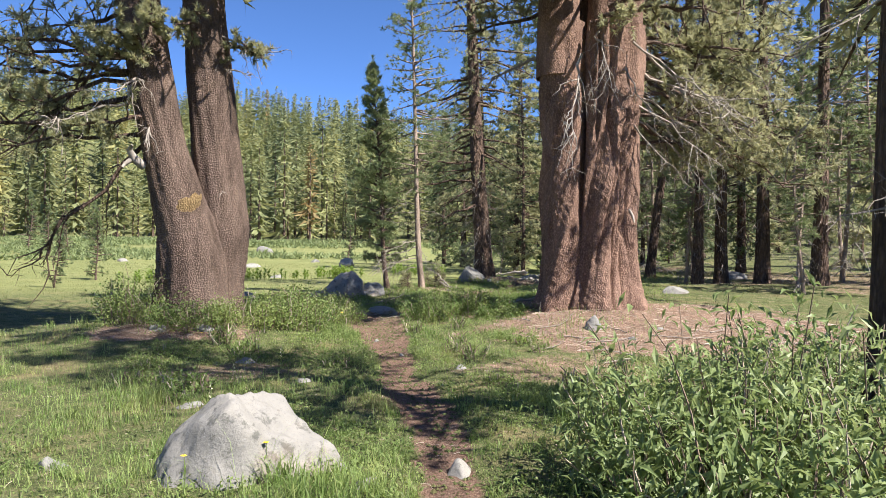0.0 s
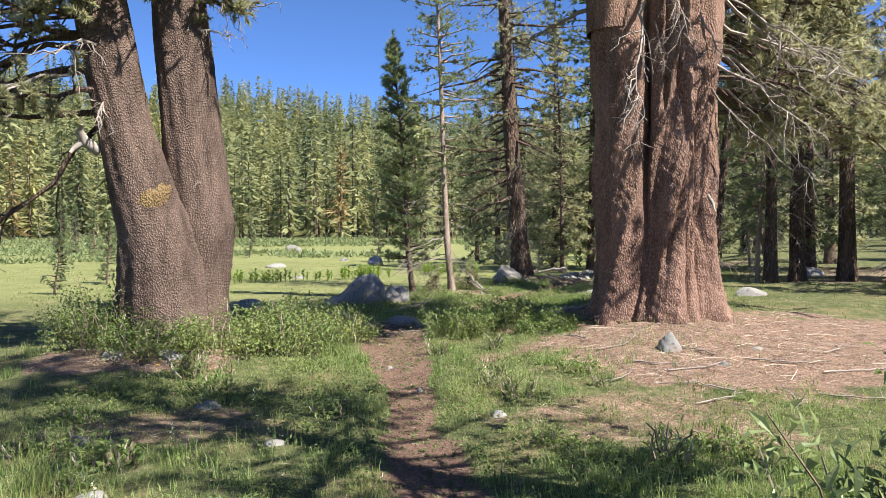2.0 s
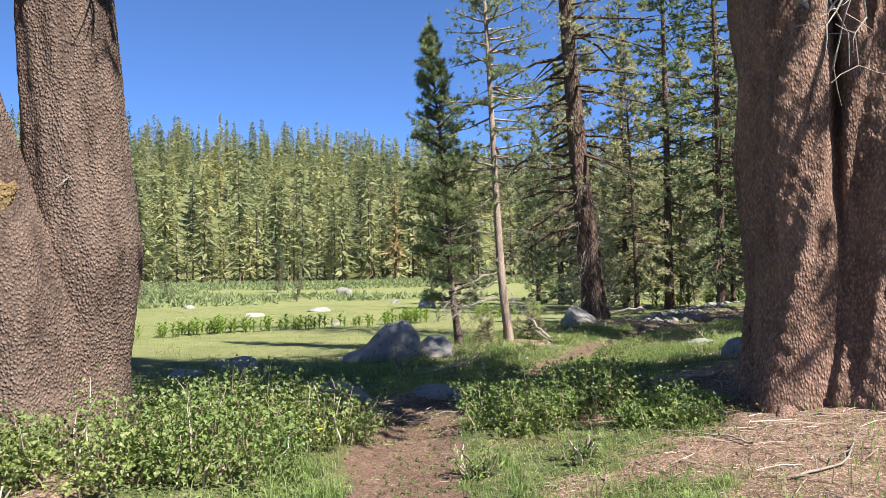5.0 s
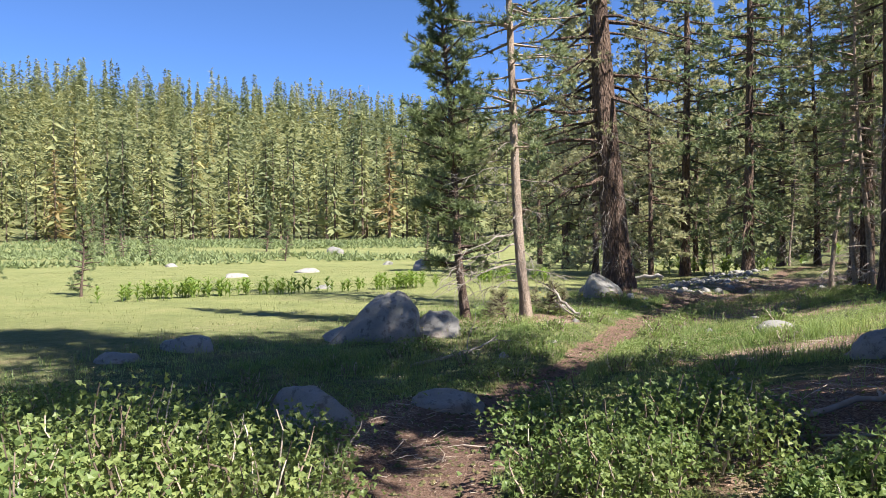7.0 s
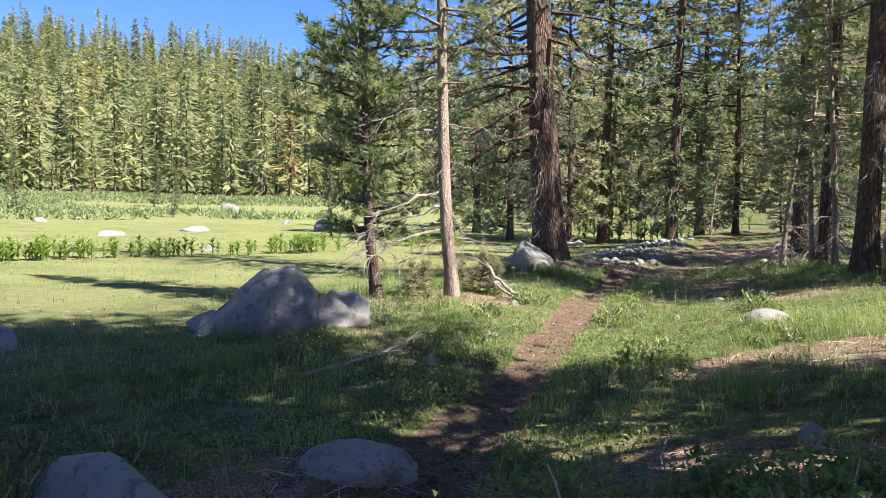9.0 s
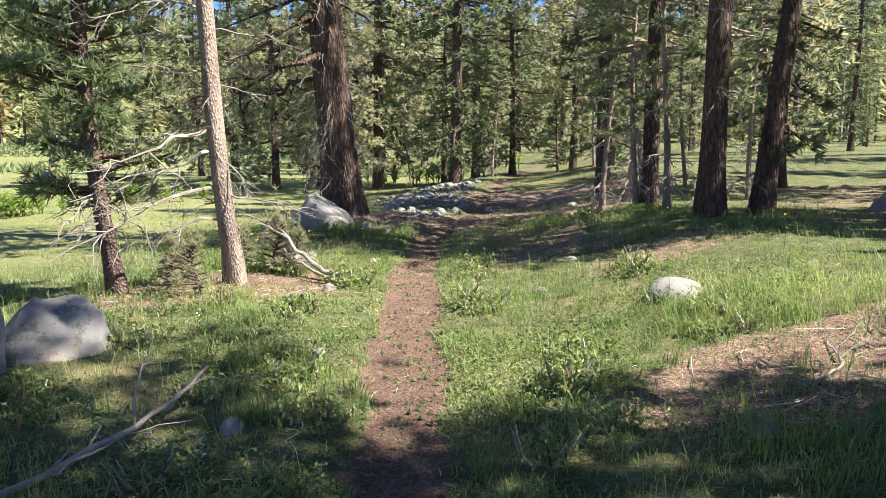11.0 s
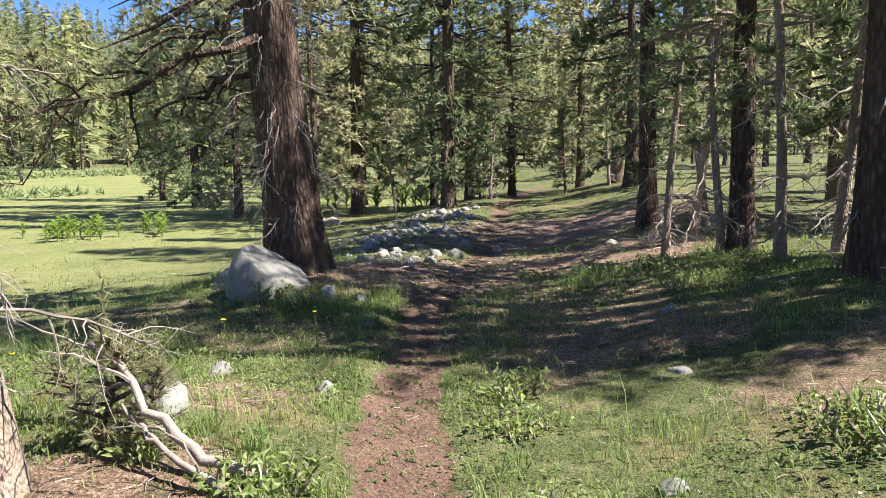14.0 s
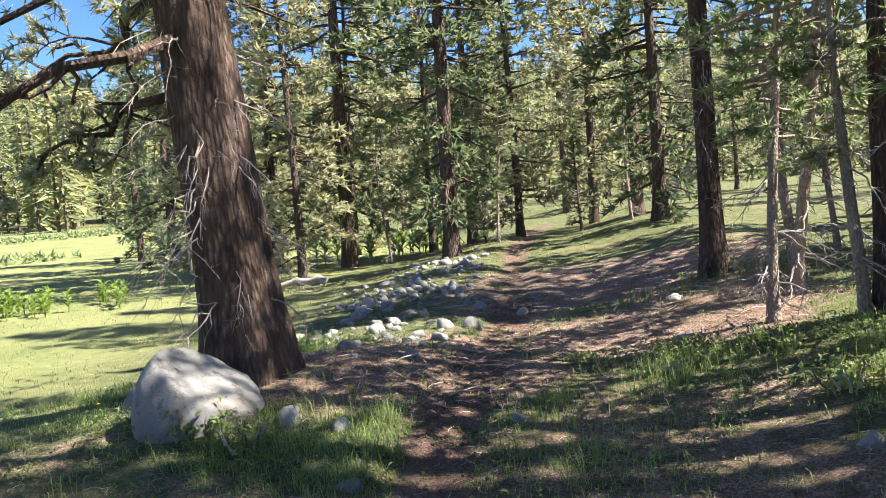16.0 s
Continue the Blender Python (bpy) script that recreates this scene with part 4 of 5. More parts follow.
for x, y, turn, s in ((-15.5, 33.2, 50, 1.3), (-39, 73, 80, 2.0), (-36, 71, 120, 1.8), (-33, 70, 200, 2.1), (-20.5, 68, 10, 1.5), (12.2, 41.5, 40, 1.3), (-8.0, 60, 0, 1.6), (-28, 84, 0, 2.2), (-45, 80, 0, 2.6), (9.6, 42.5, 90, 1.0)):
    copy_at(small, x, y, turn, s)
sprig = conifer("pine_seedling", "tiny bright green pine seedling beside the trail", 56, 0.75, 0.012, 0.06, 0.40, 34, 6, 16, BARK_GREY, NEEDLE_PINE, 0.085, 0.009, (0.0, 0), 0.7, 0.1, 0, 0.3, "pine seedlings beside the trail", spread=0.7)
place(sprig, -0.33, 23.72, 0, 0.8)
for x, y, turn, s in ((-0.1, 23.6, 60, 0.6), (-1.05, 22.9, 140, 0.7), (-0.5, 24.4, 200, 0.6), (-1.35, 23.2, 20, 0.7), (-1.2, 24.3, 80, 0.6)):
    copy_at(sprig, x, y, turn, s)
place(conifer("tall_pine", "tall shaded pine with a high crown and bare lower branches", 57, 15, 0.26, 3.4, 2.6, 115, 20, 9, BARK_DARK, NEEDLE_PINE, 0.2, 0.04, (0.0, 0), 0.6, -0.2, 26, 1.1, dead_from=1.9, sides=18, spread=0.7), 3.50, 5.82)
kinds = [pine_a, pine_b, fir, pine_a, pine_b, pine_a, fir_b]
spots = [(9.7, 47.5), (14.5, 44.5), (13.8, 41), (5.2, 56), (-0.3, 62), (2.3, 47), (4.5, 49), (7.8, 51), (1.2, 55), (4.4, 43.5), (6.2, 45.5)]
rng = np.random.default_rng(77)
tries = 0
while len(spots) < 42 and tries < 6000:
    tries += 1
    if tries % 5 == 0:
        x, y = rng.uniform(23, 44), rng.uniform(14, 46)
    else:
        x, y = rng.uniform(-3, 45), rng.uniform(46, 88)
    if float(trail_distance(np.array(x), np.array(y))) < 4.2 or x < 8.2 and 16 < y < 34 or y > 46 and x < -3 + 0.18 * (y - 46):
        continue
    if abs(x - 8.7 - (y - 44) * 1.1) < 2.2 and 40 < y < 62:
        continue
    if min(math.hypot(x - a, y - b) for a, b in spots) > (6.5 if y < 46 else 3.8):
        spots.append((x, y))
# unseen trees added beside and behind the walk's start, to shade its first metres
# the first four stand past the grove, two of them added for shade
spots += [(14.2, 20.5), (15.0, 26.2), (11.5, 29.5), (13.2, 31.8), (10.8, 1.0), (13, -6), (5.0, -4.2), (-7, -9), (2, -12), (-3, -14), (18, 3), (-16, -4), (-20, 3), (16, -8)]
for k, (x, y) in enumerate(spots):
    copy_at(kinds[(k * 5 + k // 7) % 7], x, y, (k * 77) % 360, 0.78 + 0.5 * ((k * 37) % 100) / 100)


# ---- the far woods ----
def build_far_woods():
    """The conifers of the ridge and the meadow's far edge, joined."""
    rng = np.random.default_rng(5)
    pts = []
    xs = rng.uniform(-330, 400, 38000)
    ys = rng.uniform(50, 440, 38000)
    edge = 106 + 7 * wavy(xs, xs * 0.3, 9, 1) + 0.10 * np.abs(xs + 20) - 0.9 * np.clip(xs - 45, 0, 75)
    keep = (ys > edge) & ((xs > 45) | (ys > 92))
    # only what lies within sight of the walk
    ang = np.arctan2(xs, ys)
    keep &= (ang > -0.85) & (ang < 1.08)
    keep &= rng.uniform(size=len(xs)) < np.where(ys < 150, 0.27, 0.15)
    xs, ys = xs[keep], ys[keep]
    zs = ground_z(xs, ys)
    n = len(xs)
    hgt = (8 + 16 * rng.uniform(0, 1, n) ** 1.5) * np.where((ys - (106 + 0.10 * np.abs(xs + 20))) < 10, rng.uniform(0.35, 1.0, n), 1)
    g, stems, dry = Geo(), Geo(), Geo()
    m = 190
    u = rng.uniform(0, 1, (n, m)) ** 0.8
    wide = hgt * rng.uniform(0.10, 0.19, n)
    r_at = wide[:, None] * (1 - u) ** 0.75 * rng.uniform(0.35, 1.0, (n, m)) + 0.1
    az = rng.uniform(0, 2 * np.pi, (n, m))
    out = np.stack([np.cos(az), np.sin(az), np.zeros_like(az)], -1)
    foot = hgt * rng.uniform(0.01, 0.09, n)
    base = np.stack([xs, ys, zs], -1)[:, None] + np.stack([np.zeros((n, m))] * 2 + [foot[:, None] + u * (hgt - foot)[:, None]], -1) + out * (r_at * 0.45)[..., None]
    size = 0.043 * hgt[:, None] * rng.uniform(0.6, 1.3, (n, m)) * (1.15 - 0.6 * u)
    d = out * 0.9 + np.array([0, 0, -0.25]) + 0.35 * rng.normal(size=out.shape)
    s = np.stack([-out[..., 1], out[..., 0], 0.4 * rng.normal(size=az.shape)], -1)
    tri = np.stack([base - s * (size * 0.5)[..., None], base + s * (size * 0.5)[..., None], base + d * (size * 1.5 + r_at * 0.35)[..., None]], 2)
    g.add(tri.reshape(-1, 3), np.arange(n * m * 3).reshape(-1, 3))
    near = np.where(ys < 165)[0]
    for i in near:
        stems.tube([(xs[i], ys[i], zs[i] - 0.5), (xs[i], ys[i], zs[i] + hgt[i] * 0.9)], [0.18, 0.05], 4, False)
    wood = tagged(new("far_woods"), "dense conifer forest covering the ridge beyond the meadow", "forest", kind="stuff")
    leafage = part("foliage", g, NEEDLE_FAR, wood)
    shade = np.clip(0.48 + 0.20 * rng.normal(size=n) + 0.12 * wavy(xs, ys, 14, 5), 0, 1)
    leafage.data.attributes.new("tone", "FLOAT", "POINT").data.foreach_set("value", np.repeat(shade, m * 3).astype(np.float32))
    part("timber", stems, BARK_GREY, wood)
    for i in rng.choice(n, 60, replace=False):
        dry.tube([(xs[i] + 2, ys[i], zs[i] - 0.5), (xs[i] + 2, ys[i], zs[i] + hgt[i] * 1.05)], [0.25, 0.04], 5, False)
    part("dead_timber", dry, DEADWOOD, wood)
    return n


build_far_woods()


# ---- boulders ----
def boulder(name, label, x, y, size, seed, turn=0, cuts=9, sink=0.25, detail=4, tilt=0, group="", rough=0.13, peak=None):
    rng = np.random.default_rng(seed)
    bm = bmesh.new()
    bmesh.ops.create_icosphere(bm, subdivisions=detail, radius=1)
    planes = [(Vector(unit(rng.normal(size=3) + np.array([0, 0, 0.3]))), rng.uniform(0.52, 0.86)) for _ in range(cuts)]
    for v in bm.verts:
        c = v.co.copy()
        for nrm, off in planes:
            over = c.dot(nrm) - off
            if over > 0:
                c -= nrm * over * 0.97
        c *= 1 + rough * noise.noise(c * 1.6 + Vector((seed, 0, 0))) + rough * 0.45 * noise.noise(c * 4.5 + Vector((0, seed, 0))) + rough * 0.16 * noise.noise(c * 14)
        if peak:
            k = max(0.0, c.z)
            c.x += (peak - c.x) * 0.55 * k ** 1.5
            c.y *= 1 - 0.35 * k
        v.co = Vector((c.x * size[0] / 2, c.y * size[1] / 2, c.z * size[2]))
    me = bpy.data.meshes.new(name)
    bm.to_mesh(me)
    bm.free()
    me.materials.append(GRANITE)
    me.polygons.foreach_set("use_smooth", [True] * len(me.polygons))
    ob = tagged(new(name, me), label, "rock", group)
    ob.matrix_basis = pose(x, y, gz(x, y) - sink * size[2], tilt, 0, turn)
    return ob


boulder("white_boulder", "pale granite boulder with a sloping top beside the trail", -1.26, 5.55, (1.56, 1.05, 0.84), 3, 12, 9, 0.12, 5, rough=0.15, peak=0.22)
boulder("pointed_boulder", "grey granite boulder rising to a blunt point", -2.85, 21.3, (1.75, 1.2, 0.82), 5, 5, 6, 0.12, 5, peak=0.3)
boulder("round_boulder", "tan granite boulder leaning against a larger one", -2.15, 21.7, (0.95, 0.75, 0.56), 6, 0, 8, 0.15, 5)
boulder("boulder", "low white granite rock behind the pointed boulder", -3.6, 21.6, (0.7, 0.5, 0.28), 7)
boulder("flat_boulder", "low flat-topped granite boulder beside the dark trail soil", -2.43, 16.2, (1.0, 0.75, 0.31), 8, -20, 7, 0.15, 5, rough=0.08)
boulder("flat_boulder", "low granite slab half sunk beside the trail", -1.36, 16.9, (0.72, 0.45, 0.2), 9, 8, 7, 0.15)
boulder("flat_boulder", "low grey granite rock in shaded grass", -5.4, 20.1, (0.95, 0.6, 0.34), 10)
boulder("flat_boulder", "low grey granite rock sunk in shaded grass", -5.9, 19.2, (0.8, 0.5, 0.2), 12)
boulder("slab_boulder", "large sloping grey granite boulder in the grass", 3.0, 17.35, (1.6, 1.25, 0.58), 11, 25, 7, 0.15, 5)
boulder("foot_boulder", "rounded grey granite boulder at the foot of the dark pine", 1.02, 28.15, (0.92, 0.85, 0.66), 14, 10, 4, 0.1, 5, rough=0.07)
boulder("boulder", "low white rock behind the rounded boulder", 0.72, 28.75, (0.6, 0.5, 0.42), 15)
boulder("cone_rock", "small dark pyramid-shaped rock on the needle litter", 2.45, 12.3, (0.42, 0.36, 0.27), 16, 0, 6, 0.15, 4, peak=-0.1)
boulder("pale_rock", "low domed pale rock in bright grass", 2.85, 21.3, (0.6, 0.48, 0.16), 17, 0, 4, 0.1, 4, rough=0.06)
boulder("white_rock", "angular white rock at the edge of the grove", 5.75, 18.7, (0.75, 0.5, 0.34), 18)
boulder("dark_rock", "dark flat boulder in the grass of the grove", 9.1, 24.5, (1.3, 0.9, 0.45), 19)
small_rocks = ((-2.72, 5.55, 0.30, 0.16), (-0.42, 5.1, 0.26, 0.14), (0.2, 5.6, 0.30, 0.14), (-3.05, 8.6, 0.30, 0.12), (-1.52, 8.65, 0.22, 0.1), (0.3, 9.7, 0.2, 0.09), (-0.05, 24.5, 0.62, 0.28), (0.3, 25.4, 0.30, 0.16),
               (-0.3, 24.05, 0.28, 0.13), (-0.5, 24.6, 0.26, 0.12), (-0.3, 21.0, 0.13, 0.07), (0.12, 22.9, 0.15, 0.08), (1.45, 18.6, 0.18, 0.09), (-0.95, 19.8, 0.2, 0.1), (1.0, 14.9, 0.2, 0.12), (2.9, 11.6, 0.16, 0.08), (3.5, 12.2, 0.18, 0.08), (1.2, 16.9, 0.25, 0.12),
               (0.95, 24.6, 0.14, 0.1), (1.75, 26.6, 0.2, 0.1), (1.6, 27.75, 0.26, 0.14), (1.9, 27.5, 0.2, 0.1), (4.3, 31.0, 0.32, 0.2), (4.9, 32.1, 0.3, 0.18), (5.3, 31.6, 0.3, 0.16), (4.6, 27.4, 0.22, 0.1), (5.4, 28.3, 0.24, 0.1), (6.6, 30.0, 0.3, 0.14),
               (3.1, 27.2, 0.14, 0.08), (-4.3, 11.6, 0.42, 0.16), (-3.6, 11.55, 0.4, 0.14), (-2.35, 7.4, 0.3, 0.08), (-1.0, 11.9, 0.12, 0.05), (-0.55, 10.9, 0.11, 0.05), (-2.5, 9.9, 0.35, 0.12), (2.2, 22.6, 0.2, 0.08), (4.2, 25.3, 0.22, 0.1), (3.3, 24.0, 0.2, 0.07))
for k, (x, y, w, h) in enumerate(small_rocks):
    boulder("stone", "small weathered granite stone half sunk in the ground", x, y, (w, w * 0.8, h), 100 + k, k * 47, 7, 0.3, 3, group="stones along the trail", rough=0.07)
for x, y, w, h, s in ((-15.5, 45.9, 1.5, 0.25, 1), (-13.4, 51, 1.9, 0.3, 2), (-7.2, 53.5, 1.5, 0.75, 3), (-19.4, 79, 3.0, 0.8, 4), (-8.5, 37.3, 0.8, 0.2, 5), (-11, 62, 1.2, 0.3, 6), (-26, 60, 1.2, 0.3, 7)):
    boulder("meadow_rock", "sun-bleached white rock lying in the open meadow", x, y, (w, w * 0.7, h), 300 + s, s * 40, 4, 0.1, 3, group="rocks in the meadow")


def stone_mesh(seed):
    rng = np.random.default_rng(seed)
    bm = bmesh.new()
    bmesh.ops.create_icosphere(bm, subdivisions=2, radius=0.5)
    k = rng.uniform(0.7, 1.2, 3)
    planes = [(Vector(unit(rng.normal(size=3))), rng.uniform(0.27, 0.4)) for _ in range(9)]
    for v in bm.verts:
        for nrm, off in planes:
            over = v.co.dot(nrm) - off
            if over > 0:
                v.co -= nrm * over
        v.co *= 1 + 0.35 * noise.noise(v.co * 2.1 + Vector((seed * 3.1, 0, 0)))
        v.co = Vector((v.co.x * k[0], v.co.y * k[1], v.co.z * 0.75 * k[2]))
    me = bpy.data.meshes.new("stone")
    bm.to_mesh(me)
    bm.free()
    me.materials.append(GRANITE)
    me.polygons.foreach_set("use_smooth", [True] * len(me.polygons))
    return me


def build_rock_pile():
    root = tagged(new("rock_pile"), "bed of loose grey granite stones beside the trail", "stones")
    root.location = (4.3, 33, gz(4.3, 33))
    meshes = [stone_mesh(s) for s in range(8)]
    rng = np.random.default_rng(9)
    made = 0
    while made < 295:
        u = rng.uniform(0, 1)
        x, y = 2.6 + 4.6 * u + rng.normal() * 0.75, 30.6 + 8.0 * u + rng.normal() * 1.1
        if float(trail_distance(np.array(x), np.array(y))) < 0.55 or x > float(trail_x(y)):
            continue
        w = float(rng.choice([0.08, 0.11, 0.15, 0.20, 0.30], p=[0.25, 0.3, 0.25, 0.15, 0.05]))
        st = new("stone", meshes[made % 8])
        st.parent = root
        st.matrix_basis = Matrix.Translation(Vector((x, y, gz(x, y) + w * 0.06)) - root.location) @ pose(0, 0, 0, rng.uniform(-25, 25), rng.uniform(-25, 25), rng.uniform(0, 360)) @ Matrix.Scale(w, 4)
        made += 1


build_rock_pile()


# ---- shrubs and herbs ----
def shrub(name, label, x, y, rx, ry, h, leaves, leaf, width, mat, seed, stems=26, group="", tall_side=0.0, fine=0.55):
    """A leafy bush of many stems; tall_side raises the side towards +x."""
    rng = np.random.default_rng(seed)
    root = tagged(new(name), label, "shrub", group)
    root.location = (x, y, gz(x, y))
    wood, green = Geo(), Geo()
    base, dirs = [], []
    per = max(4, leaves // stems)
    for s in range(stems):
        a, q = rng.uniform(0, 6.283), math.sqrt(rng.uniform(0, 1))
        fx, fy = rx * q * math.cos(a), ry * q * math.sin(a)
        top = h * (1 - 0.45 * q * q) * rng.uniform(0.65, 1.1) * (1 + tall_side * fx / rx)
        foot = np.array([fx * 0.75, fy * 0.75, gz(x + fx * 0.75, y + fy * 0.75) - root.location.z - 0.03])
        line = spur_line(foot, (fx * 0.35 / max(rx, 0.1) + rng.normal() * 0.2, fy * 0.35 / max(ry, 0.1) + rng.normal() * 0.2, 1), top, 0, rng, 6, 0.3)
        wood.tube(line, np.linspace(0.010, 0.003, 6), 4, False)
        t = rng.uniform(0.22, 1.02, per)
        p = np.stack([np.interp(t, np.linspace(0, 1, 6), line[:, k]) for k in range(3)], 1)
        p += rng.normal(size=p.shape) * np.array([0.30, 0.30, 0.12]) * min(rx, 0.5) * 0.55
        base.append(p)
        dirs.append(rng.normal(size=p.shape) * 0.7 + np.array([0, 0, fine]))
    green.leaves(np.concatenate(base), np.concatenate(dirs), leaf, width, rng)
    part("stemwork", wood, TWIG, root)
    part("leaves", green, mat, root)
    return root


willow = "willow bush with narrow grey-green leaves beside the trail"
for k, (x, y, rx, ry, h, tall) in enumerate(((1.55, 4.35, 0.5, 0.6, 1.0, 0.2), (1.5, 5.15, 0.5, 0.55, 1.08, 0.1), (2.3, 5.1, 0.7, 0.8, 1.3, 0.1), (1.6, 3.5, 0.5, 0.6, 0.85, 0.2), (2.5, 4.0, 0.8, 0.9, 1.3, 0.1), (2.6, 6.3, 0.7, 0.7, 1.0, 0.1), (4.2, 6.9, 0.9, 0.9, 1.2, 0.0), (3.5, 4.7, 0.9, 0.9, 1.3, 0))):
    shrub("willow_bush", willow, x, y, rx, ry, h, 2300, 0.105, 0.03, WILLOW, 60 + k, 60, "willow bushes beside the trail", tall, 0.6)
currant = "low currant shrub with small lobed yellow-green leaves"
for k, (x, y, rx, ry, h) in enumerate(((-4.9, 12.3, 0.7, 0.6, 0.62), (-3.9, 11.75, 0.8, 0.5, 0.42), (-3.0, 12.0, 0.7, 0.55, 0.45), (-2.35, 12.5, 0.7, 0.6, 0.5), (-1.95, 13.6, 0.6, 0.7, 0.42), (-2.7, 13.6, 0.7, 0.8, 0.5), (-3.1, 14.7, 0.8, 0.8, 0.45), (-2.2, 14.9, 0.6, 0.7, 0.36), (-5.4, 13.4, 0.7, 0.7, 0.6),
                                       (-0.2, 14.3, 0.7, 0.6, 0.42), (0.45, 14.8, 0.7, 0.7, 0.48), (-0.3, 15.4, 0.6, 0.6, 0.42), (0.5, 15.7, 0.7, 0.6, 0.35), (-4.0, 14.9, 0.9, 0.8, 0.4), (-4.8, 15.6, 0.9, 0.8, 0.35), (1.1, 13.9, 0.45, 0.4, 0.28))):
    shrub("currant_shrub", currant, x, y, rx, ry, h * (1.35 if x < -1.5 and y < 14 else 1.1), 2500, 0.038, 0.035, CURRANT, 80 + k, 40, "currant shrubs round the big trees")


herb = "low leafy herb clump in the trail verge"
clumps = [shrub("herb_clump", herb, 0, 0, 0.20, 0.18, 0.17, 190, 0.05, 0.022, FORB, 120, 16, "herb clumps along the trail"),
          shrub("herb_clump", herb, 0, 0, 0.26, 0.22, 0.13, 210, 0.04, 0.026, CURRANT, 121, 18, "herb clumps along the trail"),
          shrub("herb_clump", herb, 0, 0, 0.15, 0.15, 0.24, 150, 0.06, 0.014, FORB, 122, 14, "herb clumps along the trail")]
rng = np.random.default_rng(50)
for k in range(150):
    y = rng.uniform(7, 29)
    x = float(trail_x(y)) + rng.choice([-1, 1]) * rng.uniform(0.45, 3.2)
    if float(duff_at(np.array(x), np.array(y))) > 0.35:
        continue
    copy_at(clumps[k % 3], x, y, rng.uniform(0, 360), rng.uniform(0.7, 1.5))
place(clumps[0], 0.9, 19.1)
place(clumps[1], -1.1, 18.6)
place(clumps[2], 1.6, 22.2)


def build_lily():
    root = tagged(new("corn_lily"), "upright corn lily with broad pleated green leaves", "plant", "corn lilies along the meadow edge")
    rng = np.random.default_rng(3)
    g = Geo()
    g.tube([(0, 0, -0.02), (0.01, 0, 0.25), (0, 0.01, 0.55)], [0.014, 0.011, 0.005], 6)
    part("stalk", g, LILY, root)
    for k in range(9):
        az, h = k * 2.4, 0.06 + 0.045 * k
        ln, w = 0.32 - 0.012 * k, 0.085
        out = np.array([math.cos(az), math.sin(az), 0])
        side = np.array([-out[1], out[0], 0])
        rows = []
        for t in np.linspace(0, 1, 6):
            c = np.array([0, 0, h]) + out * ln * (0.75 * t) + np.array([0, 0, ln * (0.85 * t - 0.55 * t ** 3)])
            ww = w * math.sin(math.pi * min(1, 0.12 + 0.88 * t)) ** 0.8 * 0.5
            rows += [c - side * ww + np.array([0, 0, 0.012]), c, c + side * ww + np.array([0, 0, 0.012])]
        f = [[3 * i + j, 3 * i + j + 1, 3 * i + j + 4, 3 * i + j + 3] for i in range(5) for j in range(2)]
        lf = Geo()
        lf.add(rows, f)
        part("leaf", lf, LILY, root)
    return root


lily = build_lily()
rng = np.random.default_rng(12)
place(lily, -10.2, 32.8)
for k in range(105):
    u = rng.uniform(0, 1)
    x, y = -13.5 + 9.5 * u + rng.normal() * 0.25, 31.5 + 6.5 * u + rng.normal() * 0.45
    copy_at(lily, x, y, rng.uniform(0, 360), rng.uniform(0.75, 1.25))
for k in range(30):
    copy_at(lily, rng.normal(-2.0, 0.9), rng.normal(41.5, 0.6), rng.uniform(0, 360), rng.uniform(0.8, 1.2))
for k in range(26):
    copy_at(lily, rng.normal(9.5, 2.2), rng.normal(48.5, 0.9), rng.uniform(0, 360), rng.uniform(1.0, 1.9))


def build_scrub():
    """Low willow scrub in bands over the far meadow."""
    rng = np.random.default_rng(15)
    g = Geo()
    n = 26000
    x = rng.uniform(-75, 16, n)
    y = rng.uniform(56, 110, n)
    band = wavy(x * 0.35, y, 4.2, 3) + 0.35 * smooth01(70, 100, y)
    keep = band > 0.28
    x, y, band = x[keep], y[keep], band[keep]
    top = 0.25 + 0.9 * np.clip(band - 0.28, 0, 0.7) * rng.uniform(0.5, 1, len(x))
    base = np.stack([x, y, ground_z(x, y) + top * rng.uniform(0, 0.8, len(x))], 1)
    g.tufts(base, np.tile([0, 0, 0.6], (len(x), 1)), 3, 0.45, 0.16, 0.7, rng)
    tagged(new("meadow_scrub", g.mesh("meadow_scrub", SCRUB)), "bands of low grey-green willow scrub across the meadow", "shrubs", kind="stuff")


build_scrub()


# ---- grass, herbs and litter ----
def open_ground(x, y, soil_limit=0.3):
    return soil_at(x, y) < soil_limit


